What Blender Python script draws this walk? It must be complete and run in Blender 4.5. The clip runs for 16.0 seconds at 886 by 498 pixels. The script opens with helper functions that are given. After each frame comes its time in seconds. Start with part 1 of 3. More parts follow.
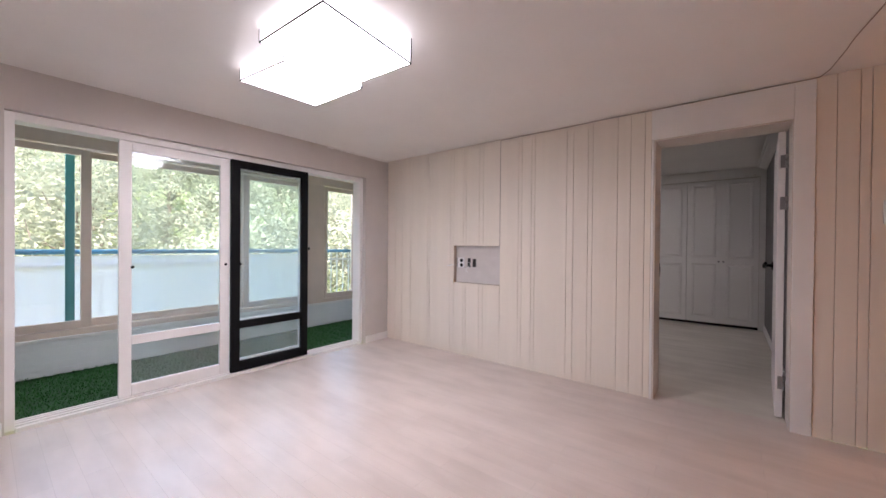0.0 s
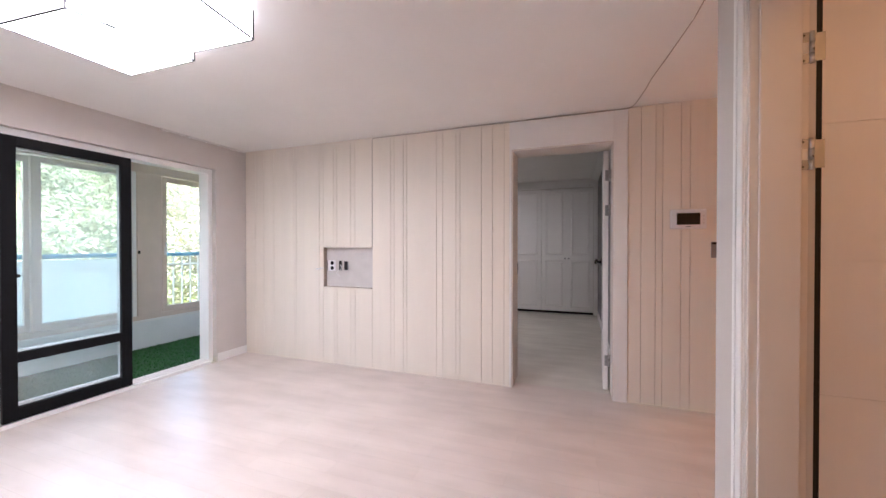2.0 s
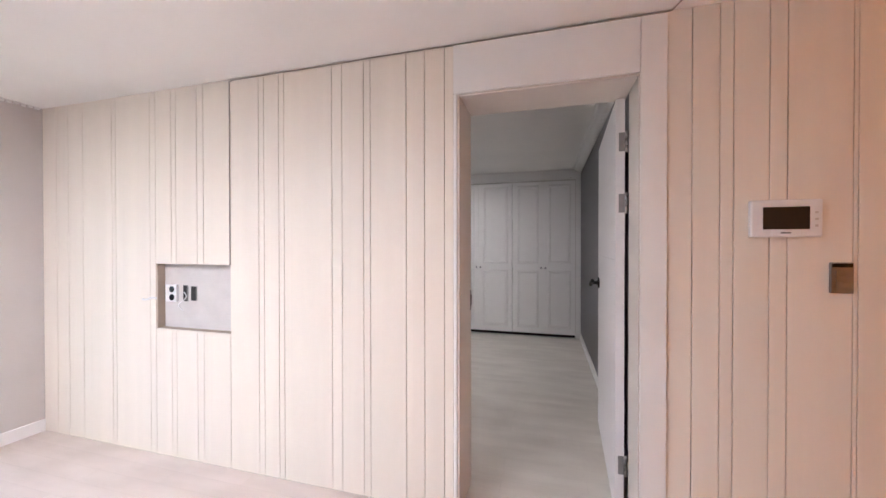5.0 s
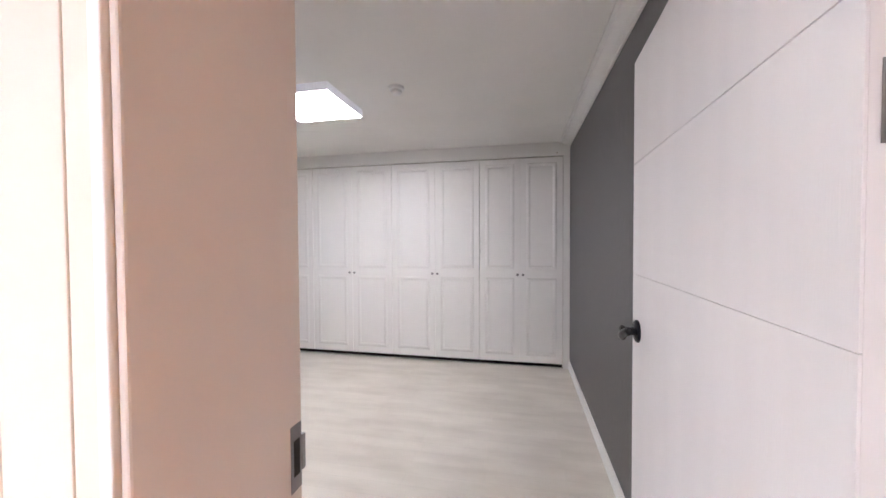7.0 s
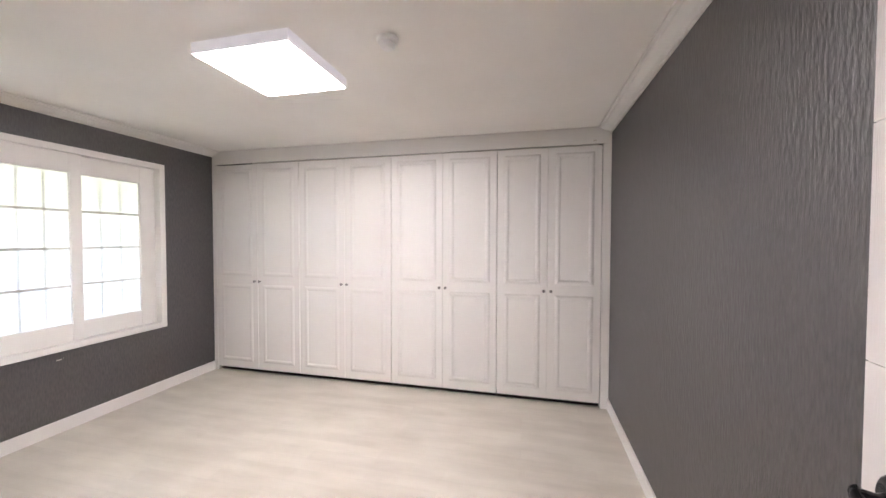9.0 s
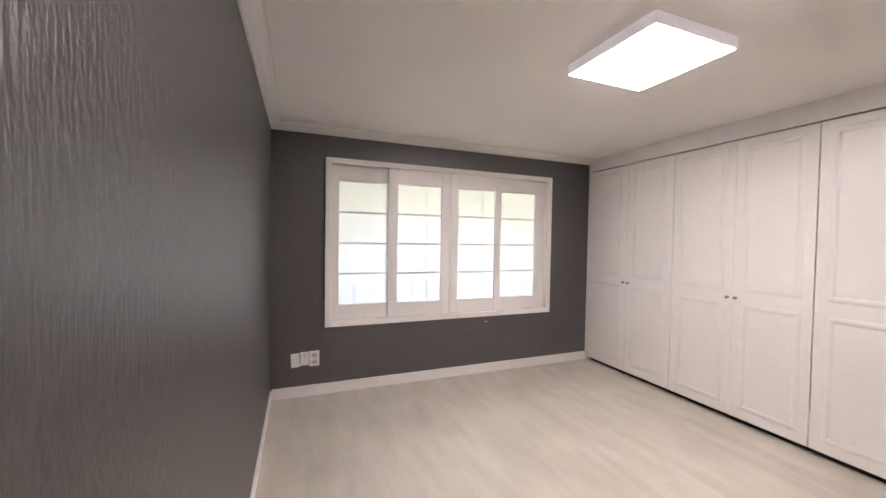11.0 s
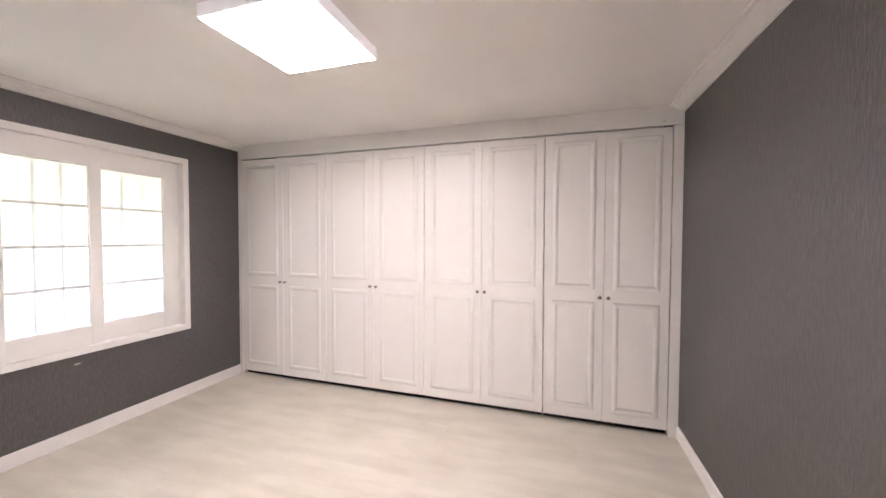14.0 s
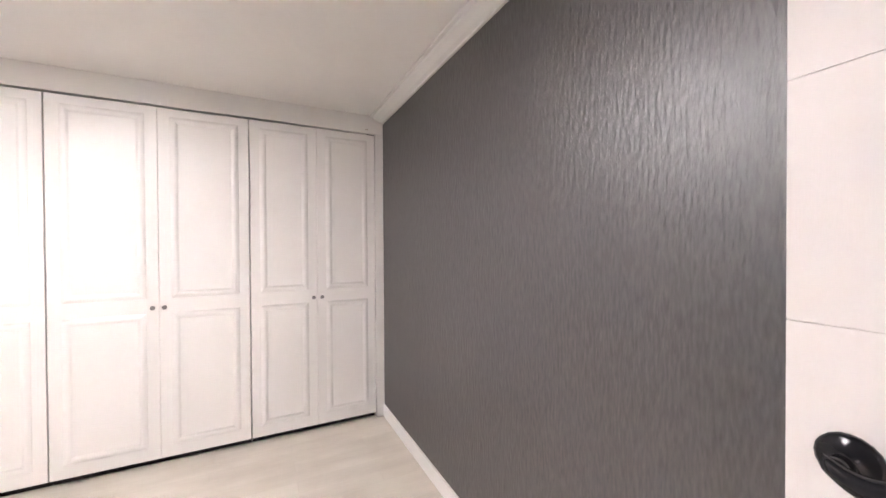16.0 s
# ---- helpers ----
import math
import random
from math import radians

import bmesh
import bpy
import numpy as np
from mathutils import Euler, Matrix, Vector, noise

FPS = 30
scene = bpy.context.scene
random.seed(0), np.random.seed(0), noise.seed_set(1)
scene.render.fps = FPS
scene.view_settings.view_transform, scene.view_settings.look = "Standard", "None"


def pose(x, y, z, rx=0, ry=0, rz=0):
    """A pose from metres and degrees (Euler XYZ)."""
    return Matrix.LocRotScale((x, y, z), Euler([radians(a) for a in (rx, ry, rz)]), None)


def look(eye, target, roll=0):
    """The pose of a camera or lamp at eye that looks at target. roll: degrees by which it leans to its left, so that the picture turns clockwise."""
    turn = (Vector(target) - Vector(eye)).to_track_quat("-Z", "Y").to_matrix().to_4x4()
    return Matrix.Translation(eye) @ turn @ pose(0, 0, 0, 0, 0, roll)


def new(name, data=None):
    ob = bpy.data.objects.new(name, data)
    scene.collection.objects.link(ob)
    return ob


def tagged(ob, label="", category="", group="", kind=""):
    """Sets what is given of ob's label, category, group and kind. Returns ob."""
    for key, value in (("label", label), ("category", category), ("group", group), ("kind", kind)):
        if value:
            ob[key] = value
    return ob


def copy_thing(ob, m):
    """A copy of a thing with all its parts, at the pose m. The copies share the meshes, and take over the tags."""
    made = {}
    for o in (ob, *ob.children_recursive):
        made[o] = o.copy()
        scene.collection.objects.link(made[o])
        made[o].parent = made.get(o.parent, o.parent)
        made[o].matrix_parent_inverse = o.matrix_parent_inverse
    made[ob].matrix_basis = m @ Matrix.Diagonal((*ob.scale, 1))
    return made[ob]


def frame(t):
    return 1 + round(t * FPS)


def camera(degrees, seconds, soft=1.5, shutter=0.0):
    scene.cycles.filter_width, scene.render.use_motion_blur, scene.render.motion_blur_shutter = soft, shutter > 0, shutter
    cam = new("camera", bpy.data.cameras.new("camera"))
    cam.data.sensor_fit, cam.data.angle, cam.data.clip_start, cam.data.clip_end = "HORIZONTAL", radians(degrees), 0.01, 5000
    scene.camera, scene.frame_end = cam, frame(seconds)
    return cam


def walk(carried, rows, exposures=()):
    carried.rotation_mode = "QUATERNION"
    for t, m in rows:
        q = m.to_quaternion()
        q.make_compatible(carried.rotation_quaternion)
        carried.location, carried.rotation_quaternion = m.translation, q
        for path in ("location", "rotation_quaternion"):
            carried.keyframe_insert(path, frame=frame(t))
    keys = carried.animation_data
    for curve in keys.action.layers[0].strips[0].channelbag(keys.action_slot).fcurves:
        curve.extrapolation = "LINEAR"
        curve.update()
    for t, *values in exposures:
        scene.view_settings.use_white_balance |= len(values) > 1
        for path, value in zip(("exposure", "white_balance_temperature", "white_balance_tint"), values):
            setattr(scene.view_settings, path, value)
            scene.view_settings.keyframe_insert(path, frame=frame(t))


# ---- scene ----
cam = camera(101.2, 16.0)
PATH = [
    (0, (3.521, -3.299, 1.199), (2.284, -1.728, 1.185), 0.5),
    (0.5, (3.552, -3.267, 1.213), (2.381, -1.645, 1.191), 0.4),
    (1, (3.533, -3.235, 1.213), (2.581, -1.476, 1.194), 0.2),
    (1.5, (3.548, -3.215, 1.209), (2.748, -1.383, 1.191), 0.1),
    (2, (3.564, -3.16, 1.226), (2.88, -1.281, 1.209), -0.0),
    (2.5, (3.566, -3.038, 1.277), (2.933, -1.14, 1.256), -0.0),
    (3, (3.56, -2.931, 1.301), (2.932, -1.032, 1.272), -0.1),
    (3.5, (3.509, -2.742, 1.305), (2.888, -0.841, 1.278), -0.0),
    (4, (3.431, -2.466, 1.291), (2.839, -0.556, 1.277), 0.1),
    (4.5, (3.445, -2.124, 1.309), (2.88, -0.206, 1.285), -0.0),
    (4.7, (3.461, -1.965, 1.312), (2.903, -0.044, 1.298), 0.0),
    (6.8, (3.46, -0.404, 1.382), (3.029, 1.548, 1.333), -0.3),
    (7, (3.423, -0.277, 1.379), (3.006, 1.679, 1.331), -0.3),
    (7.5, (3.362, -0.002, 1.373), (2.98, 1.961, 1.328), 0.0),
    (8, (3.353, 0.255, 1.427), (2.991, 2.221, 1.364), 0.1),
    (8.5, (3.319, 0.372, 1.432), (2.965, 2.339, 1.376), 0.0),
    (9, (3.276, 0.432, 1.458), (2.807, 2.376, 1.403), 0.1),
    (9.5, (3.253, 0.495, 1.456), (2.508, 2.35, 1.404), 0.1),
    (10, (3.294, 0.517, 1.445), (2.115, 2.133, 1.399), 0.5),
    (10.2, (3.309, 0.514, 1.443), (1.952, 1.982, 1.393), 0.8),
    (10.7, (3.318, 0.508, 1.437), (1.604, 1.538, 1.384), 0.9),
    (11.25, (3.322, 0.498, 1.425), (1.404, 1.066, 1.372), 1.0),
    (11.8, (3.324, 0.488, 1.412), (1.392, 1.006, 1.359), 1.1),
    (12.3, (3.313, 0.482, 1.405), (1.523, 1.372, 1.349), 1.1),
    (12.5, (3.258, 0.505, 1.417), (1.581, 1.594, 1.36), 1.0),
    (13, (3.173, 0.52, 1.43), (1.835, 2.006, 1.371), 0.7),
    (13.5, (3.128, 0.601, 1.433), (2.124, 2.33, 1.374), 0.5),
    (14, (3.105, 0.749, 1.446), (2.489, 2.651, 1.389), 0.2),
    (14.5, (3.124, 0.819, 1.393), (2.887, 2.804, 1.375), 0.1),
    (15, (3.026, 0.886, 1.466), (3.237, 2.874, 1.401), 0.1),
    (15.5, (2.965, 0.91, 1.425), (3.609, 2.802, 1.384), 0.0),
    (16, (3.035, 0.914, 1.381), (3.936, 2.699, 1.360), -0.3),
]
walk(cam, [(t, look(eye, target, roll)) for t, eye, target, roll in PATH],
     [(0, 2.75, 6150, 14), (1.5, 3.2, 6000, 12), (3.0, 3.4, 5850, 10), (4.0, 3.7, 5830, 9), (4.5, 3.72, 5800, 8), (6.0, 3.95, 5800, 8), (7, 4.48, 5750, 8), (8.5, 4.78, 6050, 9), (9.5, 4.65, 6350, 12), (10, 4.38, 6500, 14), (12.5, 4.57, 6500, 14), (13.5, 4.65, 6500, 14), (14.5, 5.0, 6300, 12), (16, 5.12, 6250, 11)])

# ---- world and light ----
world = bpy.data.worlds.new("sky")
scene.world = world
world.use_nodes = True
wn = world.node_tree
sky = wn.nodes.new("ShaderNodeTexSky")
sky.sky_type, sky.sun_disc = "NISHITA", False
sky.dust_density, sky.ozone_density = 2.0, 1.0
sky.sun_elevation, sky.sun_rotation = radians(47), radians(127)
wn.links.new(sky.outputs[0], wn.nodes["Background"].inputs[0])
wn.nodes["Background"].inputs[1].default_value = 0.15


def lamp(name, kind, m, energy, colour, **values):
    data = bpy.data.lights.new(name, kind)
    data.energy, data.color = energy, colour
    if kind == "AREA":
        data.shape, data.size, data.size_y = "RECTANGLE", values["size"], values["size_y"]
    if kind == "SUN":
        data.angle = values["angle"]
    if kind == "POINT":
        data.shadow_soft_size = values["radius"]
    ob = new(name, data)
    ob.matrix_world = m
    return ob


lamp("sun", "SUN", look((8, -6, 11), (0, 0, 0)), 5.0, (1, 0.95, 0.86), angle=radians(0.6))
# daylight in the two openings
lamp("bedroom_daylight", "AREA", look((-0.5, 1.95, 1.42), (3, 1.95, 1.42)), 0.9, (0.97, 0.96, 1), size=2.5, size_y=1.55)
lamp("balcony_daylight", "AREA", look((-1.62, -1.75, 2.16), (0.2, -1.75, 0.35)), 7.5, (0.86, 0.94, 1), size=4.6, size_y=0.2)
lamp("side_room_lamp_light", "POINT", pose(4.75, -3.2, 2.1), 2.1, (1, 0.50, 0.22), radius=0.15)
lamp("hall_lamp_light", "POINT", pose(5.9, 0.4, 2.05), 3.4, (1, 0.38, 0.07), radius=0.12)
LAMP_LIVING, LAMP_BED = 4.0, 2.65

# ---- materials ----


def mat(name, colour, rough=0.5, metal=0.0, vary=0.06, scale=3.0, bump=0.0, bump_scale=60.0, stretch=(1, 1, 1), spec=0.5, emit=0.0, second=None, each=0.0, depth=0.004, glow=(1, 0.935, 0.99)):
    m = bpy.data.materials.new(name)
    m.use_nodes = True
    nt = m.node_tree
    p = nt.nodes["Principled BSDF"]
    p.inputs["Roughness"].default_value = rough
    p.inputs["Metallic"].default_value = metal
    p.inputs["Specular IOR Level"].default_value = spec
    co = nt.nodes.new("ShaderNodeTexCoord")
    mp = nt.nodes.new("ShaderNodeMapping")
    mp.inputs["Scale"].default_value = stretch
    nt.links.new(co.outputs["Object"], mp.inputs[0])
    big = nt.nodes.new("ShaderNodeTexNoise")
    big.inputs["Scale"].default_value, big.inputs["Detail"].default_value = scale, 6
    nt.links.new(mp.outputs[0], big.inputs["Vector"])
    fine = nt.nodes.new("ShaderNodeTexNoise")
    fine.inputs["Scale"].default_value, fine.inputs["Detail"].default_value = bump_scale, 4
    nt.links.new(mp.outputs[0], fine.inputs["Vector"])
    mix = nt.nodes.new("ShaderNodeMix")
    mix.data_type = "RGBA"
    lo = [max(0, c * (1 - vary)) for c in colour]
    hi = second if second else [min(1, c * (1 + vary)) for c in colour]
    mix.inputs[6].default_value, mix.inputs[7].default_value = (*lo, 1), (*hi, 1)
    ramp = nt.nodes.new("ShaderNodeMapRange")
    ramp.inputs[1].default_value, ramp.inputs[2].default_value = 0.3, 0.7
    nt.links.new(big.outputs["Fac"], ramp.inputs[0])
    nt.links.new(ramp.outputs[0], mix.inputs[0])
    out = mix.outputs[2]
    if each:
        info = nt.nodes.new("ShaderNodeObjectInfo")
        hsv = nt.nodes.new("ShaderNodeHueSaturation")
        r = nt.nodes.new("ShaderNodeMapRange")
        r.inputs[3].default_value, r.inputs[4].default_value = 1 - each, 1 + each
        nt.links.new(info.outputs["Random"], r.inputs[0])
        nt.links.new(r.outputs[0], hsv.inputs["Value"])
        nt.links.new(out, hsv.inputs["Color"])
        out = hsv.outputs[0]
    nt.links.new(out, p.inputs["Base Color"])
    if bump:
        b = nt.nodes.new("ShaderNodeBump")
        b.inputs["Strength"].default_value, b.inputs["Distance"].default_value = bump, depth
        nt.links.new(fine.outputs["Fac"], b.inputs["Height"])
        nt.links.new(b.outputs[0], p.inputs["Normal"])
    r2 = nt.nodes.new("ShaderNodeMapRange")
    r2.inputs[3].default_value, r2.inputs[4].default_value = max(0.02, rough - min(0.05, vary * 0.8)), min(1, rough + min(0.05, vary * 0.8))
    nt.links.new(big.outputs["Fac"], r2.inputs[0])
    nt.links.new(r2.outputs[0], p.inputs["Roughness"])
    if emit:
        p.inputs["Emission Color"].default_value = (*glow, 1)
        p.inputs["Emission Strength"].default_value = emit
    return m


def floor_mat(name, light, dark, joint, along):
    """Vinyl planks: streaked grain with faint joints."""
    m = bpy.data.materials.new(name)
    m.use_nodes = True
    nt = m.node_tree
    p = nt.nodes["Principled BSDF"]
    co = nt.nodes.new("ShaderNodeTexCoord")
    mp = nt.nodes.new("ShaderNodeMapping")
    mp.inputs["Rotation"].default_value = (0, 0, radians(along))
    nt.links.new(co.outputs["Object"], mp.inputs[0])
    br = nt.nodes.new("ShaderNodeTexBrick")
    br.inputs["Scale"].default_value = 1
    br.inputs["Brick Width"].default_value, br.inputs["Row Height"].default_value = 0.92, 0.11
    br.inputs["Mortar Size"].default_value, br.inputs["Mortar Smooth"].default_value = 0.0012, 0.4
    br.inputs["Color1"].default_value, br.inputs["Color2"].default_value = (0.0, 0, 0, 1), (1, 1, 1, 1)
    br.inputs["Mortar"].default_value = (0.5, 0.5, 0.5, 1)
    nt.links.new(mp.outputs[0], br.inputs["Vector"])
    st = nt.nodes.new("ShaderNodeMapping")
    st.inputs["Scale"].default_value = (1.3, 5, 1)
    nt.links.new(mp.outputs[0], st.inputs[0])
    gr = nt.nodes.new("ShaderNodeTexNoise")
    gr.inputs["Scale"].default_value, gr.inputs["Detail"].default_value = 1.6, 7
    nt.links.new(st.outputs[0], gr.inputs["Vector"])
    cl = nt.nodes.new("ShaderNodeTexNoise")
    cl.inputs["Scale"].default_value, cl.inputs["Detail"].default_value = 2.3, 5
    nt.links.new(mp.outputs[0], cl.inputs["Vector"])
    m1 = nt.nodes.new("ShaderNodeMath")
    m1.operation = "MULTIPLY_ADD"
    nt.links.new(br.outputs["Color"], m1.inputs[0])
    m1.inputs[1].default_value = 0.14
    nt.links.new(gr.outputs["Fac"], m1.inputs[2])
    m2 = nt.nodes.new("ShaderNodeMath")
    m2.operation = "MULTIPLY_ADD"
    nt.links.new(cl.outputs["Fac"], m2.inputs[0])
    m2.inputs[1].default_value = 0.7
    nt.links.new(m1.outputs[0], m2.inputs[2])
    rg = nt.nodes.new("ShaderNodeMapRange")
    rg.inputs[1].default_value, rg.inputs[2].default_value = 0.68, 1.3
    nt.links.new(m2.outputs[0], rg.inputs[0])
    mx = nt.nodes.new("ShaderNodeMix")
    mx.data_type = "RGBA"
    mx.inputs[6].default_value, mx.inputs[7].default_value = (*light, 1), (*dark, 1)
    nt.links.new(rg.outputs[0], mx.inputs[0])
    mj = nt.nodes.new("ShaderNodeMix")
    mj.data_type = "RGBA"
    mj.inputs[7].default_value = (*joint, 1)
    jf = nt.nodes.new("ShaderNodeMath")
    jf.operation = "MULTIPLY"
    jf.inputs[1].default_value = 0.35
    nt.links.new(br.outputs["Fac"], jf.inputs[0])
    nt.links.new(jf.outputs[0], mj.inputs[0])
    nt.links.new(mx.outputs[2], mj.inputs[6])
    nt.links.new(mj.outputs[2], p.inputs["Base Color"])
    p.inputs["Specular IOR Level"].default_value = 0.8
    rr = nt.nodes.new("ShaderNodeMapRange")
    rr.inputs[3].default_value, rr.inputs[4].default_value = 0.24, 0.38
    nt.links.new(gr.outputs["Fac"], rr.inputs[0])
    nt.links.new(rr.outputs[0], p.inputs["Roughness"])
    b = nt.nodes.new("ShaderNodeBump")
    b.inputs["Strength"].default_value, b.inputs["Distance"].default_value = 0.12, 0.002
    nt.links.new(gr.outputs["Fac"], b.inputs["Height"])
    nt.links.new(b.outputs[0], p.inputs["Normal"])
    return m


def glass_mat(name, tint, rough=0.0, haze=0.0):
    m = bpy.data.materials.new(name)
    m.use_nodes = True
    nt = m.node_tree
    nt.nodes.remove(nt.nodes["Principled BSDF"])
    out = nt.nodes["Material Output"]
    tr = nt.nodes.new("ShaderNodeBsdfTransparent")
    tr.inputs[0].default_value = (*tint, 1)
    gl = nt.nodes.new("ShaderNodeBsdfGlossy")
    gl.inputs["Roughness"].default_value = rough
    fr = nt.nodes.new("ShaderNodeFresnel")
    fr.inputs[0].default_value = 1.45
    mx = nt.nodes.new("ShaderNodeMixShader")
    nt.links.new(fr.outputs[0], mx.inputs[0])
    nt.links.new(tr.outputs[0], mx.inputs[1])
    nt.links.new(gl.outputs[0], mx.inputs[2])
    nt.links.new(mx.outputs[0], out.inputs[0])
    if haze:
        veil = nt.nodes.new("ShaderNodeBsdfDiffuse")
        veil.inputs[0].default_value = (0.86, 0.87, 0.89, 1)
        thru = nt.nodes.new("ShaderNodeBsdfTranslucent")
        thru.inputs[0].default_value = (0.86, 0.87, 0.89, 1)
        film = nt.nodes.new("ShaderNodeMixShader")
        nt.links.new(veil.outputs[0], film.inputs[1])
        nt.links.new(thru.outputs[0], film.inputs[2])
        both = nt.nodes.new("ShaderNodeMixShader")
        both.inputs[0].default_value = haze
        nt.links.new(mx.outputs[0], both.inputs[1])
        nt.links.new(film.outputs[0], both.inputs[2])
        nt.links.new(both.outputs[0], out.inputs[0])
    return m


def paper_mat(name, colour, share):
    """Frosted sheet that lets daylight through."""
    m = bpy.data.materials.new(name)
    m.use_nodes = True
    nt = m.node_tree
    p = nt.nodes["Principled BSDF"]
    p.inputs["Base Color"].default_value = (*colour, 1)
    p.inputs["Roughness"].default_value = 0.4
    tl = nt.nodes.new("ShaderNodeBsdfTranslucent")
    tl.inputs[0].default_value = (*colour, 1)
    mx = nt.nodes.new("ShaderNodeMixShader")
    mx.inputs[0].default_value = share
    nt.links.new(p.outputs[0], mx.inputs[1])
    nt.links.new(tl.outputs[0], mx.inputs[2])
    nt.links.new(mx.outputs[0], nt.nodes["Material Output"].inputs[0])
    return m


M_CEIL = mat("ceiling_paper", (0.85, 0.825, 0.79), 0.85, vary=0.02, scale=2, bump=0.15, bump_scale=180)
M_CEIL_BED = mat("bedroom_ceiling_paper", (0.86, 0.835, 0.80), 0.85, vary=0.02, scale=2, bump=0.15, bump_scale=180)
M_WALL = mat("grey_beige_wallpaper", (0.60, 0.555, 0.515), 0.8, vary=0.03, scale=3, bump=0.25, bump_scale=220)
M_PLANK = mat("cream_wood_panel", (0.82, 0.745, 0.645), 0.55, vary=0.028, scale=1.6, bump=0.05, bump_scale=40, stretch=(6, 6, 0.5), each=0.012)
M_GROOVE = mat("groove_backing", (0.44, 0.36, 0.28), 0.8, vary=0.1)
M_WHITE = mat("white_lacquer", (0.80, 0.77, 0.73), 0.38, vary=0.015, scale=2, bump=0.05, bump_scale=90)
M_TRIM = mat("white_trim", (0.83, 0.81, 0.78), 0.42, vary=0.02, scale=4, bump=0.06, bump_scale=120)
M_JAMB = mat("cream_door_jamb", (0.68, 0.615, 0.55), 0.5, vary=0.03, scale=2, bump=0.05)
M_DOOR = mat("white_door_film", (0.80, 0.76, 0.74), 0.42, vary=0.02, scale=2, bump=0.12, bump_scale=50, stretch=(6, 6, 0.6))
M_WARD = mat("wardrobe_foil", (0.82, 0.795, 0.765), 0.40, vary=0.015, scale=1.5, bump=0.012, bump_scale=40)
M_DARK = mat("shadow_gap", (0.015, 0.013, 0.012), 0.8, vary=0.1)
M_BLACK = mat("black_satin", (0.010, 0.010, 0.012), 0.16, vary=0.1, scale=8, spec=0.3)
M_BLACK_FRAME = mat("black_frame_paint", (0.008, 0.008, 0.009), 0.6, vary=0.1, scale=8, spec=0.1)
M_CHROME = mat("chrome", (0.55, 0.54, 0.53), 0.28, metal=1.0, vary=0.05, scale=20)
M_STEEL = mat("brushed_steel", (0.30, 0.285, 0.28), 0.45, metal=1.0, vary=0.08, scale=20)
M_CHAR = mat("charcoal_wallpaper", (0.050, 0.045, 0.046), 0.40, vary=0.5, scale=55, bump=0.7, depth=0.005, bump_scale=42, stretch=(2.2, 2.2, 0.45), spec=1.0)
M_CHAR.node_tree.nodes["Principled BSDF"].inputs["IOR"].default_value = 1.62
M_FLOOR = floor_mat("pale_oak_vinyl", (0.67, 0.575, 0.515), (0.53, 0.445, 0.39), (0.36, 0.28, 0.23), 0)
M_FLOOR_BED = floor_mat("pale_ash_vinyl", (0.66, 0.61, 0.53), (0.50, 0.45, 0.38), (0.42, 0.38, 0.32), 0)
M_ALU = mat("beige_window_frame", (0.68, 0.555, 0.465), 0.4, vary=0.04, scale=5)
M_PARAPET = mat("white_painted_wall", (0.78, 0.79, 0.78), 0.75, vary=0.04, scale=3, bump=0.3, bump_scale=60)
M_TURF = mat("artificial_turf", (0.012, 0.06, 0.010), 0.85, vary=0.4, scale=40)
M_BLADE = mat("turf_blade", (0.014, 0.085, 0.010), 0.7, vary=0.4, scale=30)
M_BLUE = mat("blue_painted_rail", (0.10, 0.28, 0.42), 0.45, vary=0.08, scale=6)
M_TEAL = mat("teal_glass_edge", (0.04, 0.22, 0.22), 0.4, vary=0.1, scale=6)
M_BARK = mat("bark", (0.10, 0.075, 0.055), 0.9, vary=0.3, scale=8, bump=0.6, bump_scale=30)
M_LEAF = mat("spring_leaf", (0.22, 0.225, 0.155), 0.7, vary=0.2, scale=0.35, second=(0.36, 0.35, 0.255), each=0.2, spec=0.2)
leaf_nodes = M_LEAF.node_tree
leaf_through = leaf_nodes.nodes.new("ShaderNodeBsdfTranslucent")
leaf_through.inputs[0].default_value = (0.42, 0.43, 0.31, 1)
leaf_mix = leaf_nodes.nodes.new("ShaderNodeMixShader")
leaf_mix.inputs[0].default_value = 0.4
leaf_nodes.links.new(leaf_nodes.nodes["Principled BSDF"].outputs[0], leaf_mix.inputs[1])
leaf_nodes.links.new(leaf_through.outputs[0], leaf_mix.inputs[2])
leaf_nodes.links.new(leaf_mix.outputs[0], leaf_nodes.nodes["Material Output"].inputs[0])
M_GROUND = mat("outdoor_ground", (0.30, 0.28, 0.24), 0.9, vary=0.2, scale=0.2, bump=0.4, bump_scale=8)
M_GREEN = mat("hill_grass", (0.09, 0.11, 0.03), 0.9, vary=0.3, scale=0.3)
M_CONC = mat("plaster", (0.62, 0.58, 0.52), 0.85, vary=0.05, scale=2, bump=0.2)
M_SCREEN = mat("dark_screen", (0.012, 0.012, 0.014), 0.12, vary=0.05)
M_PLASTIC = mat("white_plastic", (0.84, 0.83, 0.83), 0.35, vary=0.02, scale=10)
M_PLATE = mat("bare_plaster_plate", (0.62, 0.58, 0.55), 0.8, vary=0.05, scale=9, bump=0.3, bump_scale=80)
M_CABLE = mat("grey_cable", (0.40, 0.34, 0.29), 0.6, vary=0.1)
M_GLOW = mat("living_lamp_diffuser", (0.9, 0.9, 0.88), 0.5, emit=LAMP_LIVING)
M_GLOW_BED = mat("bedroom_lamp_diffuser", (0.9, 0.9, 0.88), 0.5, emit=LAMP_BED, glow=(1, 0.91, 0.895))
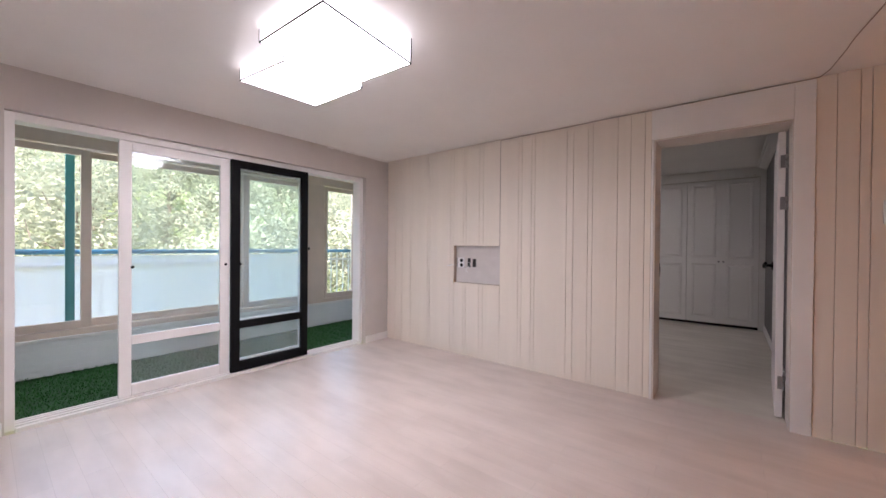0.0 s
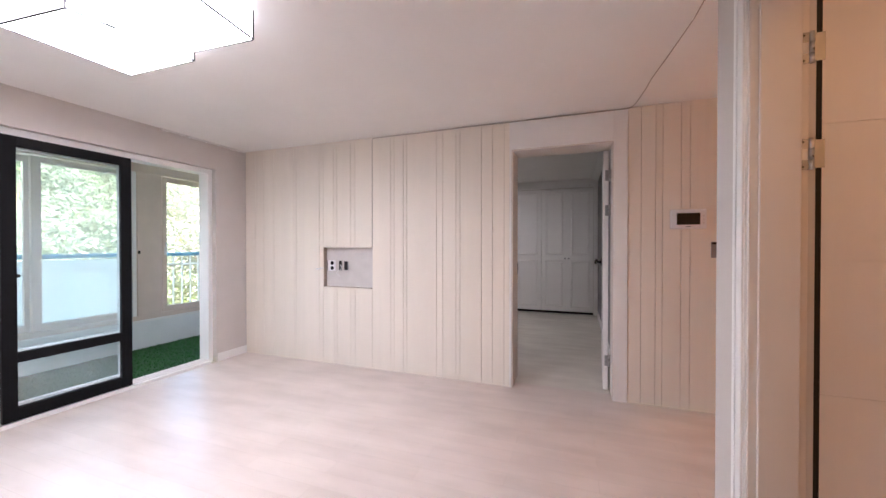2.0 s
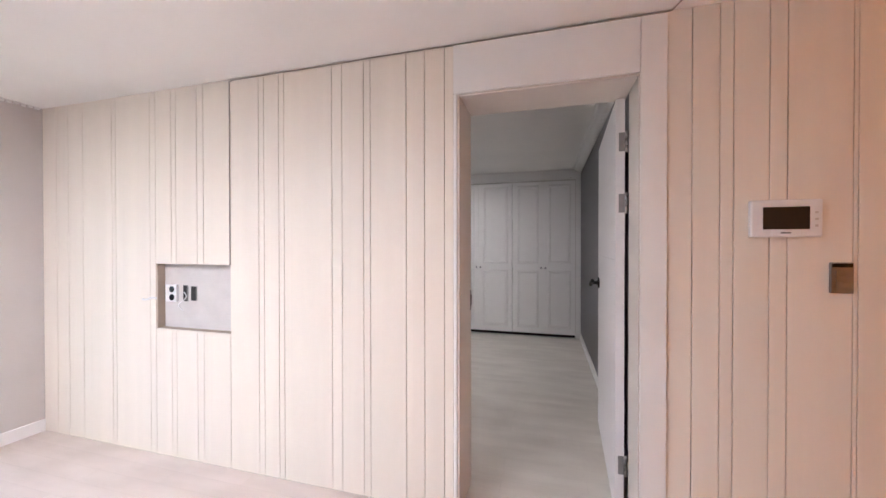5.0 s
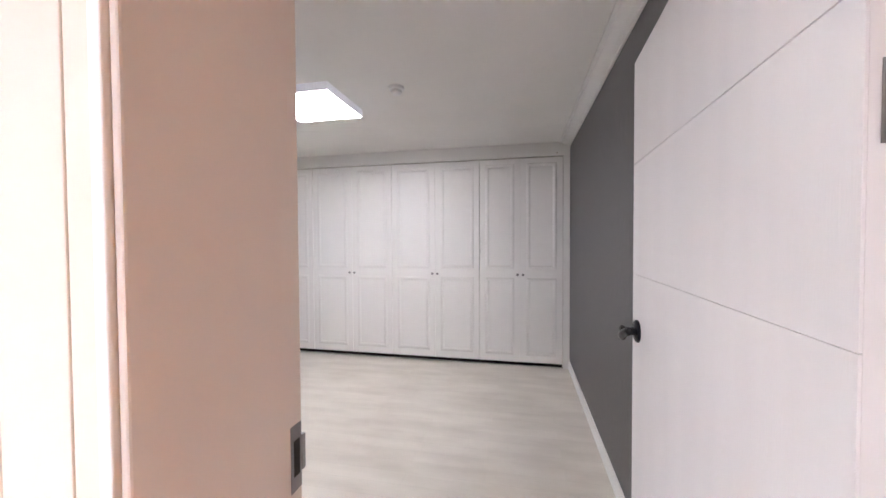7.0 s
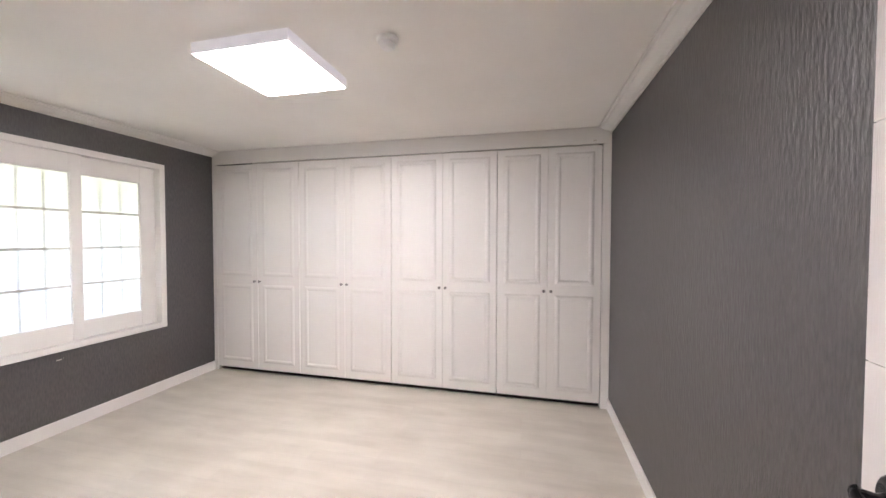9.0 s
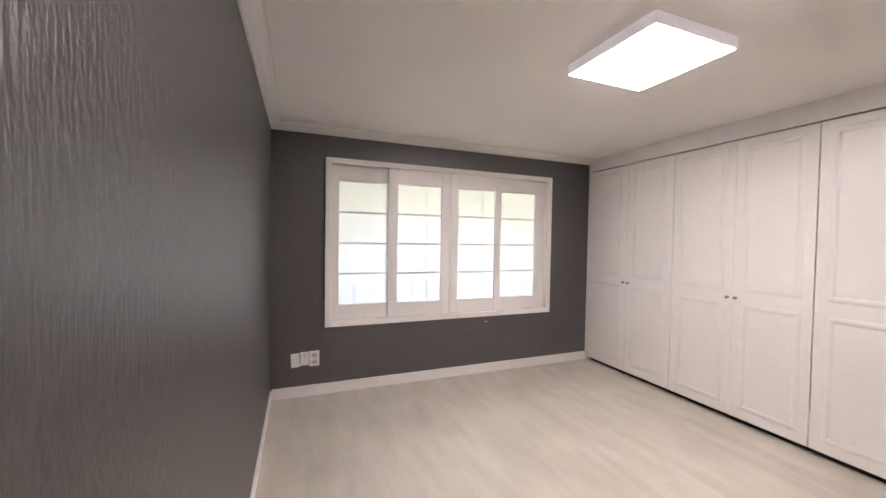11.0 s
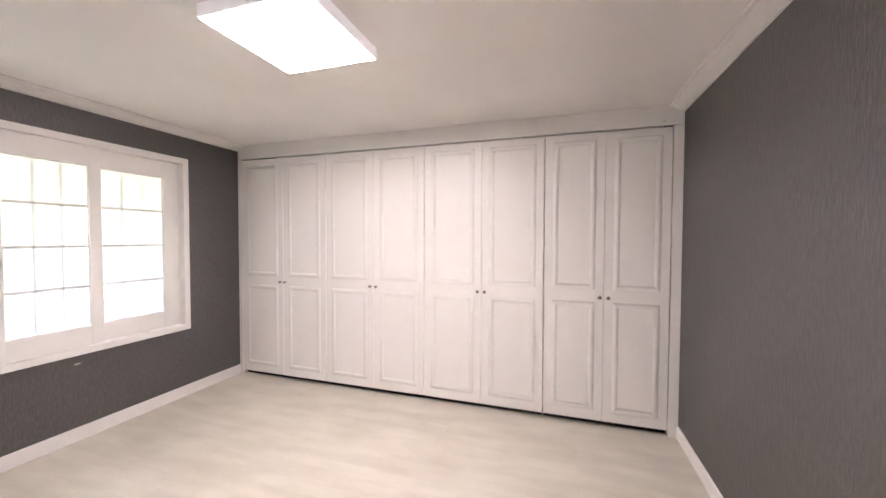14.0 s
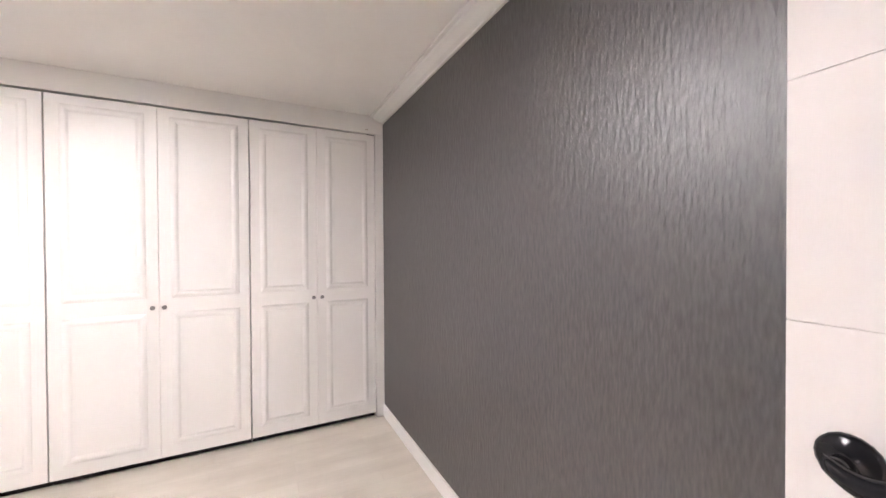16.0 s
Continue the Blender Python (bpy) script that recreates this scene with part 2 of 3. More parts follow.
M_HALL_GLOW = mat("hall_lamp_diffuser", (0.9, 0.7, 0.4), 0.5, emit=0.6, glow=(1, 0.5, 0.15))
M_GLOW_RIM = mat("bedroom_lamp_rim", (0.86, 0.85, 0.85), 0.4, emit=0.012)
M_GLOW_SIDE = mat("living_lamp_side", (0.9, 0.9, 0.88), 0.5, emit=LAMP_LIVING * 0.1)
M_GLASS = glass_mat("clear_glass", (0.97, 0.985, 0.98))
# haze lays a thin pale veil over these clear panes
M_GLASS_DOOR = glass_mat("veiled_door_glass", (0.93, 0.975, 0.97), haze=0.065)
M_PAPER = paper_mat("frosted_pane", (0.86, 0.86, 0.85), 0.5)
M_FROST = paper_mat("frosted_rail_panel", (0.98, 0.95, 0.95), 0.7)
M_ORANGE = mat("warm_hall_wallpaper", (0.66, 0.55, 0.42), 0.8, vary=0.03, scale=3, bump=0.2, bump_scale=200)

# ---- mesh helpers ----


def box(bm, x0, x1, y0, y1, z0, z1, bevel=0.0):
    v = [bm.verts.new(c) for c in ((x0, y0, z0), (x1, y0, z0), (x1, y1, z0), (x0, y1, z0), (x0, y0, z1), (x1, y0, z1), (x1, y1, z1), (x0, y1, z1))]
    f = [bm.faces.new([v[i] for i in q]) for q in ((3, 2, 1, 0), (4, 5, 6, 7), (0, 1, 5, 4), (1, 2, 6, 5), (2, 3, 7, 6), (3, 0, 4, 7))]
    if bevel:
        edges = {e for g in f for e in g.edges}
        bmesh.ops.bevel(bm, geom=list(edges), offset=bevel, segments=2, profile=0.5, affect="EDGES")
    return bm


def boxes(*rows, bevel=0.0):
    bm = bmesh.new()
    for r in rows:
        box(bm, *r, bevel=bevel)
    return bm


def tube(bm, a, b, r0, r1=None, n=12):
    a, b = Vector(a), Vector(b)
    m = Matrix.Translation((a + b) / 2) @ (b - a).to_track_quat("Z", "Y").to_matrix().to_4x4()
    bmesh.ops.create_cone(bm, cap_ends=True, segments=n, radius1=r0, radius2=r0 if r1 is None else r1, depth=(b - a).length, matrix=m)
    return bm


def lathe(bm, profile, m, n=20):
    """Turned shape: rows of (radius, height) about local z, placed by m."""
    rings = []
    for r, h in profile:
        rings.append([bm.verts.new(m @ Vector((r * math.cos(2 * math.pi * i / n), r * math.sin(2 * math.pi * i / n), h))) for i in range(n)])
    for a, b in zip(rings, rings[1:]):
        for i in range(n):
            bm.faces.new((a[i], a[(i + 1) % n], b[(i + 1) % n], b[i]))
    bm.faces.new(rings[0][::-1]), bm.faces.new(rings[-1])
    return bm


def frustum(bm, x0, x1, z0, z1, y0, y1, inset):
    """A field with sloped edges on a plane facing -y: base at y0, smaller top at y1."""
    a = [bm.verts.new((x, y0, z)) for x, z in ((x0, z0), (x1, z0), (x1, z1), (x0, z1))]
    i = inset
    b = [bm.verts.new((x, y1, z)) for x, z in ((x0 + i, z0 + i), (x1 - i, z0 + i), (x1 - i, z1 - i), (x0 + i, z1 - i))]
    bm.faces.new(b)
    for k in range(4):
        bm.faces.new((a[k], a[(k + 1) % 4], b[(k + 1) % 4], b[k]))
    return bm


def ring(bm, x0, x1, z0, z1, profile):
    """A moulding round a rectangle facing -y: profile rows of (inset, y)."""
    loops = []
    for i, y in profile:
        loops.append([bm.verts.new((x, y, z)) for x, z in ((x0 + i, z0 + i), (x1 - i, z0 + i), (x1 - i, z1 - i), (x0 + i, z1 - i))])
    for a, b in zip(loops, loops[1:]):
        for k in range(4):
            bm.faces.new((a[k], a[(k + 1) % 4], b[(k + 1) % 4], b[k]))
    return bm


def mesh(name, bm, material, smooth=False):
    bmesh.ops.recalc_face_normals(bm, faces=bm.faces)
    me = bpy.data.meshes.new(name)
    bm.to_mesh(me)
    bm.free()
    me.materials.append(material)
    if smooth:
        for p in me.polygons:
            p.use_smooth = True
    return me


def part(name, bm, material, parent=None, label="", smooth=False):
    ob = new(name, mesh(name, bm, material, smooth))
    if parent:
        ob.parent = parent
    if label:
        ob["label"] = label
    return ob


def structure(name, bm, material, label=""):
    return tagged(part(name, bm, material), label, kind="structure")


def thing(name, label, category, at=(0, 0, 0), group="", turn=0):
    ob = new(name)
    ob.empty_display_size = 0.1
    ob.matrix_basis = pose(*at, 0, 0, turn)
    return tagged(ob, label, category, group)


def piece(name, me, parent, at):
    ob = new(name, me)
    ob.parent = parent
    ob.location = at
    return ob


# ---- plan ----
H, HB = 2.30, 2.41                 # ceilings: living room and hall, bedroom
DX0, DX1, DZ = 3.045, 3.845, 2.055  # bedroom doorway
BW = 0.27                          # bedroom face of the wall between the rooms
BX0, BX1, BY = -0.15, 3.932, 3.755  # bedroom walls and wardrobe fronts
RX = 4.115                         # wall with the side-room doorway
OY0, OY1, OZ = -3.21, -0.37, 2.03   # balcony opening
PX = -1.36                         # balcony parapet
HX, HY = 4.715, 2.85                # hall

# floors and ceilings
structure("floor", boxes((0, RX, -5.0, 0.0, -0.2, 0), (RX, 7.5, -5.0, 0, -0.2, 0), (DX0, DX1, 0, 0.13, -0.2, 0), (HX, 7.5, 0, HY, -0.2, 0)), M_FLOOR, "pale oak vinyl plank floor of the living room")
structure("floor_bedroom", boxes((DX0, DX1, 0.13, BW, -0.2, 0.0), (DX1, BX1, 0.191, BW, -0.2, 0.0), (BX0, BX1, BW, BY + 0.6, -0.2, 0.0)), M_FLOOR_BED, "pale greyish ash vinyl floor of the bedroom")
structure("ceiling", boxes((-0.2, RX + 3.4, -5.2, 0.136, H, H + 0.2), (HX, 7.5, 0.136, HY, H, H + 0.2)), M_CEIL, "white papered ceiling of the living room")
structure("ceiling_bedroom", boxes((BX0 - 0.2, BX1 + 0.1, BW, BY + 0.65, HB, HB + 0.15)), M_CEIL_BED, "white papered bedroom ceiling")

# walls
structure("wall_west", boxes((-0.2, 0, OY1, 0, 0, H), (-0.2, 0, -5.0, OY0, 0, H), (-0.2, 0, OY0, OY1, OZ, H)), M_WALL, "grey-beige papered wall round the balcony doors")
structure("wall_tv", boxes((-0.2, 1.0765, 0.012, 0.135, 0, H), (1.6655, DX0, 0.012, 0.135, 0, H), (1.0765, 1.6655, 0.012, 0.135, 0, 0.799), (1.0765, 1.6655, 0.012, 0.135, 1.2085, H), (1.0765, 1.6655, 0.06, 0.135, 0.799, 1.2085), (DX1, HX, 0.012, 0.135, 0, H), (DX0, DX1, 0.012, 0.135, DZ, H)), M_GROOVE, "backing wall behind the cream wood panelling")
structure("wall_bedroom_south", boxes((BX0 - 0.2, DX0 - 0.02, 0.137, BW, 0, HB), (DX1 + 0.02, BX1 + 0.12, 0.137, 0.19, 0, HB), (DX0 - 0.02, BX1, 0.191, BW, DZ + 0.02, HB), (DX0 - 0.02, DX1 + 0.02, 0.137, 0.191, DZ + 0.02, HB)), M_CHAR, "charcoal papered bedroom wall with the doorway")
WY0, WY1, WZ0, WZ1 = 0.74, 3.17, 0.635, 2.135
structure("wall_bedroom_west", boxes((BX0 - 0.2, BX0, BW, WY0, 0, HB), (BX0 - 0.2, BX0, WY1, BY + 0.6, 0, HB), (BX0 - 0.2, BX0, WY0, WY1, 0, WZ0), (BX0 - 0.2, BX0, WY0, WY1, WZ1, HB)), M_CHAR, "charcoal papered bedroom wall with a wide window")
structure("wall_bedroom_east", boxes((BX1, BX1 + 0.12, 0.191, BY + 0.6, 0, HB)), M_CHAR, "charcoal textured wallpaper wall")
structure("wall_bedroom_north", boxes((BX0 - 0.2, BX1 + 0.12, BY + 0.6, BY + 0.75, 0, HB)), M_CONC, "plain plaster wall behind the wardrobes")
structure("wall_hall_west", boxes((HX - 0.12, HX, 0.137, HY, 0, H)), M_ORANGE, "plain papered hall wall")
structure("wall_hall_north", boxes((HX, 7.6, HY, HY + 0.15, 0, H)), M_ORANGE, "plain papered wall at the end of the hall")
structure("wall_hall_east", boxes((7.5, 7.65, -5.0, HY, 0, H)), M_ORANGE, "plain papered hall wall")
structure("wall_hall_south", boxes((RX + 0.175, 7.5, -1.50, -1.35, 0, H)), M_ORANGE, "plain papered hall wall")
SY0, SY1 = -2.46, -1.645
structure("wall_east", boxes((RX, RX + 0.175, SY1 + 0.0, -1.35, 0, H), (RX, RX + 0.175, -5.0, SY0, 0, H), (RX, RX + 0.175, SY0, SY1, 2.06, H)), M_WALL, "grey-beige papered wall with a side-room doorway")
structure("wall_south", boxes((-0.2, 7.5, -5.15, -5.0, 0, H)), M_WALL, "grey-beige papered wall")

# balcony shell
structure("balcony_floor", boxes((PX - 0.15, -0.2, -4.1, 4.4, -0.2, -0.03)), M_CONC, "balcony slab")
structure("balcony_ceiling", boxes((PX - 0.4, -0.2, -4.1, 4.4, 2.28, 2.45)), M_PARAPET, "white painted balcony ceiling")
structure("balcony_parapet", boxes((PX - 0.15, PX, -4.1, 4.4, -0.03, 0.33)), M_PARAPET, "low white painted balcony wall under the windows")
structure("balcony_wall_south", boxes((PX - 0.15, -0.2, -4.2, -4.1, -0.2, 2.4)), M_PARAPET, "white balcony end wall")
structure("balcony_wall_north", boxes((PX - 0.15, BX0 - 0.2, 4.4, 4.5, -0.2, 2.4)), M_PARAPET, "white balcony end wall")

# ---- doorway of the bedroom ----
structure("door_frame_1", boxes((DX0, DX0 + 0.012, -0.004, BW + 0.004, 0, DZ), (DX1 - 0.006, DX1, -0.004, 0.188, 0, DZ), (DX0 + 0.012, DX1 - 0.006, -0.004, BW + 0.004, DZ - 0.012, DZ),
          bevel=0.003), M_JAMB, "cream lacquered door lining")
structure("trim_door_1", boxes((DX0 - 0.018, DX1 - 0.001, -0.012, 0.012, DZ, H - 0.012), (DX1, 3.945, -0.012, 0.012, 0, H - 0.012), (DX0 - 0.018, DX0 - 0.001, -0.010, 0.012, 0, DZ - 0.001), bevel=0.002), M_TRIM, "white flat door casing reaching the ceiling")


def lever_handle(parent):
    """Black rosette and lever on the leaf's -x side; its origin is the rosette's centre."""
    h = part("handle", lathe(bmesh.new(), [(0.040, 0), (0.040, 0.006), (0.034, 0.011), (0.016, 0.013), (0.012, 0.03), (0.015, 0.045), (0.012, 0.054)], pose(0, 0, 0, 0, -90, 0)), M_BLACK, parent, "black rosette with a short lever", True)
    bm, n = bmesh.new(), 14
    rings = []
    for k in range(n + 1):
        a = k / n
        r = (0.0125 + 0.0045 * math.sin(math.pi * min(1, a * 1.15)) + 0.003 * a) * (1 if a < 0.93 else 0.72)
        c = Vector((-0.050 - 0.010 * math.sin(a * 3.1), 0.012 - 0.128 * a, 0.004 - 0.014 * math.sin(a * 4.6) + 0.006 * a))
        rings.append([bm.verts.new(c + Vector((r * 0.8 * math.cos(q * math.pi / 7), 0, r * math.sin(q * math.pi / 7)))) for q in range(14)])
    for u, w in zip(rings, rings[1:]):
        for q in range(14):
            bm.faces.new((u[q], u[(q + 1) % 14], w[(q + 1) % 14], w[q]))
    bm.faces.new(rings[0][::-1]), bm.faces.new(rings[-1])
    part("lever", bm, M_BLACK, h, "glossy black lever", True)
    part("keyhole", lathe(bmesh.new(), [(0.004, 0.050), (0.004, 0.0545)], pose(0, 0, 0, 0, -90, 0), 10), M_CHROME, h, "chrome button")
    return h


def door_leaf(name, width, height, grooves):
    """Leaf along +y from its hinge edge; the face at x = 0 looks to -x; boards with grooves between."""
    d = thing(name, "white wood-film door with horizontal grooves, standing open", "door")
    d["kind"] = "structure"
    part("core", boxes((0.004, 0.036, 0, width, 0.008, height)), M_DOOR, d)
    cuts = [0.008, *grooves, height]
    for a, b in zip(cuts, cuts[1:]):
        part("board", boxes((0, 0.0039, 0, width, a + 0.0011, b - 0.0011), bevel=0.0006), M_DOOR, d)
        part("board", boxes((0.0361, 0.04, 0, width, a + 0.0011, b - 0.0011), bevel=0.0006), M_DOOR, d)
    h = lever_handle(d)
    h.location = (0, width - 0.078, 1.052)
    return d


def hinge(label="chrome butt hinge with screws"):
    g = thing("hinge", label, "hinge", group="door hinges")
    bm = boxes((-0.002, 0.0, -0.034, -0.006, -0.05, -0.018), (-0.002, 0.0, -0.034, -0.006, 0.018, 0.05), (-0.002, 0, -0.034, -0.024, -0.018, 0.018), bevel=0.0005)
    part("frame_plate", bm, M_STEEL, g)
    part("leaf_plate", boxes((-0.002, 0.0, 0.008, 0.034, -0.045, 0.045), bevel=0.0005), M_STEEL, g)
    for z0, z1 in ((-0.05, -0.019), (-0.017, 0.017), (0.019, 0.05)):
        part("knuckle", tube(bmesh.new(), (-0.004, 0.0, z0), (-0.004, 0.0, z1), 0.0065), M_CHROME, g, smooth=True)
    for z in (-0.04, 0.04):
        part("screw", lathe(bmesh.new(), [(0.0035, 0), (0.003, 0.0012)], pose(-0.002, -0.02, z, 0, -90, 0), 8), M_DARK, g)
    return g


bedroom_door = door_leaf("door_1", 1.0, 2.03, (1.252, 1.655))
bedroom_door.matrix_basis = pose(3.785, 0.205, 0, 0, 0, -2.9)
hinge_first = hinge()
hinge_first.matrix_basis = pose(3.832, 0.202, 1.82, 0, 0, 90)
for z in (1.525, 0.255):
    copy_thing(hinge_first, pose(3.832, 0.202, z, 0, 0, 90))
strike = thing("strike_plate", "brushed steel strike plate set into the door lining", "strike plate", (DX0 + 0.0125, 0.255, 1.02))
part("plate", boxes((0, 0.002, -0.014, 0.014, -0.055, 0.055), bevel=0.0006), M_STEEL, strike)
part("lip", boxes((-0.004, 0.003, 0.0145, 0.024, -0.03, 0.03), bevel=0.001), M_STEEL, strike)
part("latch_hole", boxes((0.0021, 0.0026, -0.008, 0.008, -0.03, 0.03)), M_DARK, strike)

# ---- doorway of the side room ----
structure("door_frame_2", boxes((RX - 0.004, RX + 0.152, SY1 - 0.014, SY1, 0, 2.06), (RX - 0.004, RX + 0.179, SY0, SY0 + 0.014, 0, 2.06), (RX - 0.004, RX + 0.179, SY0 + 0.014, SY1 - 0.014, 2.046, 2.06),
          (RX + 0.02, RX + 0.13, SY1 - 0.026, SY1 - 0.014, 0, 2.046), bevel=0.003), M_JAMB, "cream lacquered door lining")
structure("trim_door_2", boxes((RX - 0.012, RX, SY1 - 0.004, SY1 + 0.085, 0, H), (RX - 0.012, RX, SY0 - 0.085, SY0, 0, H), (RX - 0.012, RX, SY0 + 0.001, SY1 - 0.005, 2.061, H),
          (RX - 0.020, RX - 0.012, SY1 - 0.002, SY1 + 0.016, 0, 2.2), (RX - 0.017, RX - 0.012, SY1 + 0.06, SY1 + 0.085, 0, 2.2), bevel=0.003), M_TRIM, "white moulded door casing")
# near-black strip filling the hinge gap, painted in place of its deep shade
structure("trim_door_gap_shade", boxes((RX + 0.180, 4.319, SY1 + 0.028, -1.502, 0, 2.06)), M_DARK, "black strip for the shade in the hinge gap")
side_door = door_leaf("door_2", 1.0, 2.03, (0.292, 0.736, 1.179, 1.625))
side_door.matrix_basis = pose(4.320, SY1 + 0.075, 0, 0, 0, -90)
for z in (1.86, 1.52, 0.20):
    copy_thing(hinge_first, pose(RX + 0.156, SY1 - 0.0145, z, 180, 0, 90))

# ---- skirting and crown moulding ----
structure("baseboard_living", boxes((0, 0.012, OY1 + 0.01, -0.001, 0, 0.085), (0, 0.012, -5.0, OY0 - 0.01, 0, 0.085), bevel=0.003), M_TRIM, "white skirting board")
structure("baseboard_bedroom", boxes((BX0, BX0 + 0.012, BW + 0.012, BY, 0, 0.097), (BX1 - 0.012, BX1, BW + 0.012, BY, 0, 0.097), (BX0 + 0.012, DX0 - 0.02, BW, BW + 0.012, 0, 0.085), bevel=0.003), M_TRIM, "white skirting board")
structure("baseboard_hall", boxes((HX, 7.5, HY - 0.012, HY, 0, 0.085), bevel=0.003), M_TRIM, "white skirting board of the hall")


def crown(name, a, b, inward):
    """Stepped moulding along a to b under the bedroom ceiling; inward points into the room."""
    prof = [(0, -0.056), (0.014, -0.056), (0.016, -0.048), (0.040, -0.042), (0.064, -0.028), (0.080, -0.022), (0.085, -0.012), (0.105, -0.012), (0.105, 0), (0, 0)]
    bm = bmesh.new()
    ends = []
    for p in (a, b):
        ends.append([bm.verts.new((p[0] + inward[0] * o, p[1] + inward[1] * o, HB + z)) for o, z in prof])
    n = len(prof)
    for i in range(n):
        bm.faces.new((ends[0][i], ends[0][(i + 1) % n], ends[1][(i + 1) % n], ends[1][i]))
    bm.faces.new(ends[0]), bm.faces.new(ends[1][::-1])
    return structure(name, bm, M_TRIM, "white stepped crown moulding")


crown("trim_crown_west", (BX0, BW), (BX0, BY - 0.001), (1, 0))
crown("trim_crown_east", (BX1, BW), (BX1, BY - 0.001), (-1, 0))
crown("trim_crown_south", (BX0 + 0.106, BW), (BX1 - 0.106, BW), (0, 1))

# ---- wardrobes ----
WZ = 2.262


def wardrobe_door(parent, x0, x1, z0, z1, knob_x):
    g0, g1 = (0.0034, 0.0014) if knob_x > (x0 + x1) / 2 else (0.0014, 0.0034)
    bm = boxes((x0 + g0, x1 - g1, 0.0, 0.018, z0, z1), bevel=0.0015)
    a, b = x0 + 0.062, x1 - 0.062
    for p0, p1 in ((z0 + 0.075, 0.965), (1.055, z1 - 0.05)):
        ring(bm, a, b, p0, p1, [(0, 0.001), (0.004, -0.002), (0.010, -0.0048), (0.017, -0.0073), (0.024, -0.0082), (0.031, -0.0074), (0.037, -0.0050), (0.042, -0.0022), (0.046, -0.0012), (0.052, -0.0012)])
        frustum(bm, a + 0.052, b - 0.052, p0 + 0.052, p1 - 0.052, -0.0012, -0.0014, 0.004)
    d = part("door", bm, M_WARD, parent)
    part("knob", lathe(bmesh.new(), [(0.009, 0), (0.006, 0.004), (0.005, 0.012), (0.012, 0.018), (0.0135, 0.023), (0.010, 0.028), (0.003, 0.0295)], pose(knob_x, 0, 1.0, 90, 0, 0), 16), M_STEEL, d, "brushed metal knob", True)


EDGES = (-0.100, 0.430, 0.938, 1.455, 1.956, 2.471, 2.977, 3.420, 3.863)
for k in range(4):
    x0, xm, x1 = EDGES[2 * k:2 * k + 3]
    w = thing("wardrobe", "tall white two-door wardrobe unit with moulded panels" if k < 3 else "narrower white two-door wardrobe unit beside the dark wall", "wardrobe", (0, BY, 0), "row of built-in wardrobes")
    part("body", boxes((x0 + 0.003, x1 - 0.003, 0.022, 0.59, 0.05, WZ - 0.03)), M_WARD, w)
    part("plinth", boxes((x0 + 0.003, x1 - 0.003, 0.05, 0.58, 0, 0.0499)), M_DARK, w, "black recessed plinth")
    wardrobe_door(w, x0, xm, 0.045, WZ - 0.008, xm - 0.030)
    wardrobe_door(w, xm, x1, 0.045, WZ - 0.008, xm + 0.030)
structure("trim_wardrobe", boxes((BX0, BX1, BY + 0.003, BY + 0.03, WZ + 0.006, HB), (EDGES[-1] + 0.003, BX1, BY + 0.002, BY + 0.03, 0, WZ + 0.003), (BX0, EDGES[0] - 0.003, BY + 0.002, BY + 0.03, 0, WZ + 0.003), bevel=0.0015), M_WARD, "white filler strips round the wardrobes")

mark = thing("screw_hole", "small dark screw hole in the filler above the wardrobes", "screw hole", (3.80, BY + 0.0028, WZ + 0.035))
part("hole", boxes((-0.010, -0.004, -0.0008, 0, -0.004, 0.004), (0.002, 0.009, -0.0008, 0, -0.004, 0.004), bevel=0.0003), M_GROOVE, mark)

# ---- bedroom window ----
win = thing("window_1", "white four-sash window with frosted lattice panes, closed", "window", (-0.13, 0, 0))
win["kind"] = "structure"
part("window_frame", boxes((-0.12, 0.018, WY0 - 0.022, WY0 + 0.028, WZ0 - 0.02, WZ1 + 0.02), (-0.12, 0.018, WY1 - 0.028, WY1 + 0.022, WZ0 - 0.02, WZ1 + 0.02),
     (-0.12, 0.018, WY0 + 0.028, WY1 - 0.028, WZ1 - 0.03, WZ1 + 0.02), (-0.12, 0.022, WY0 + 0.028, WY1 - 0.028, WZ0 - 0.02, WZ0 + 0.03), bevel=0.004), M_TRIM, win)
PZ0, PZ1 = 0.804, 1.959
for y0, y1, p0, p1, x in ((0.768, 1.345, 0.843, 1.297, -0.085), (1.300, 1.942, 1.392, 1.850, -0.045), (1.944, 2.545, 2.035, 2.469, -0.045), (2.500, 3.142, 2.556, 3.010, -0.085)):
    s = part("sash", boxes((x, x + 0.036, y0, p0, 0.665, 2.105), (x, x + 0.036, p1, y1, 0.665, 2.105), (x, x + 0.036, p0, p1, 0.665, PZ0), (x, x + 0.036, p0, p1, PZ1, 2.105), bevel=0.003), M_TRIM, win)
    part("pane", boxes((x + 0.012, x + 0.016, p0, p1, PZ0, PZ1)), M_PAPER, s, "frosted glowing pane")
    for k in (1, 2, 3):
        z = PZ0 + (PZ1 - PZ0) * k / 4
        part("muntin", boxes((x + 0.0162, x + 0.026, p0, p1, z - 0.008, z + 0.008)), M_PLATE, s)
    for k in (1, 2):
        y = p0 + (p1 - p0) * k / 3
        part("muntin", boxes((x + 0.003, x + 0.0112, y - 0.005, y + 0.005, PZ0, PZ1)), M_TRIM, s)

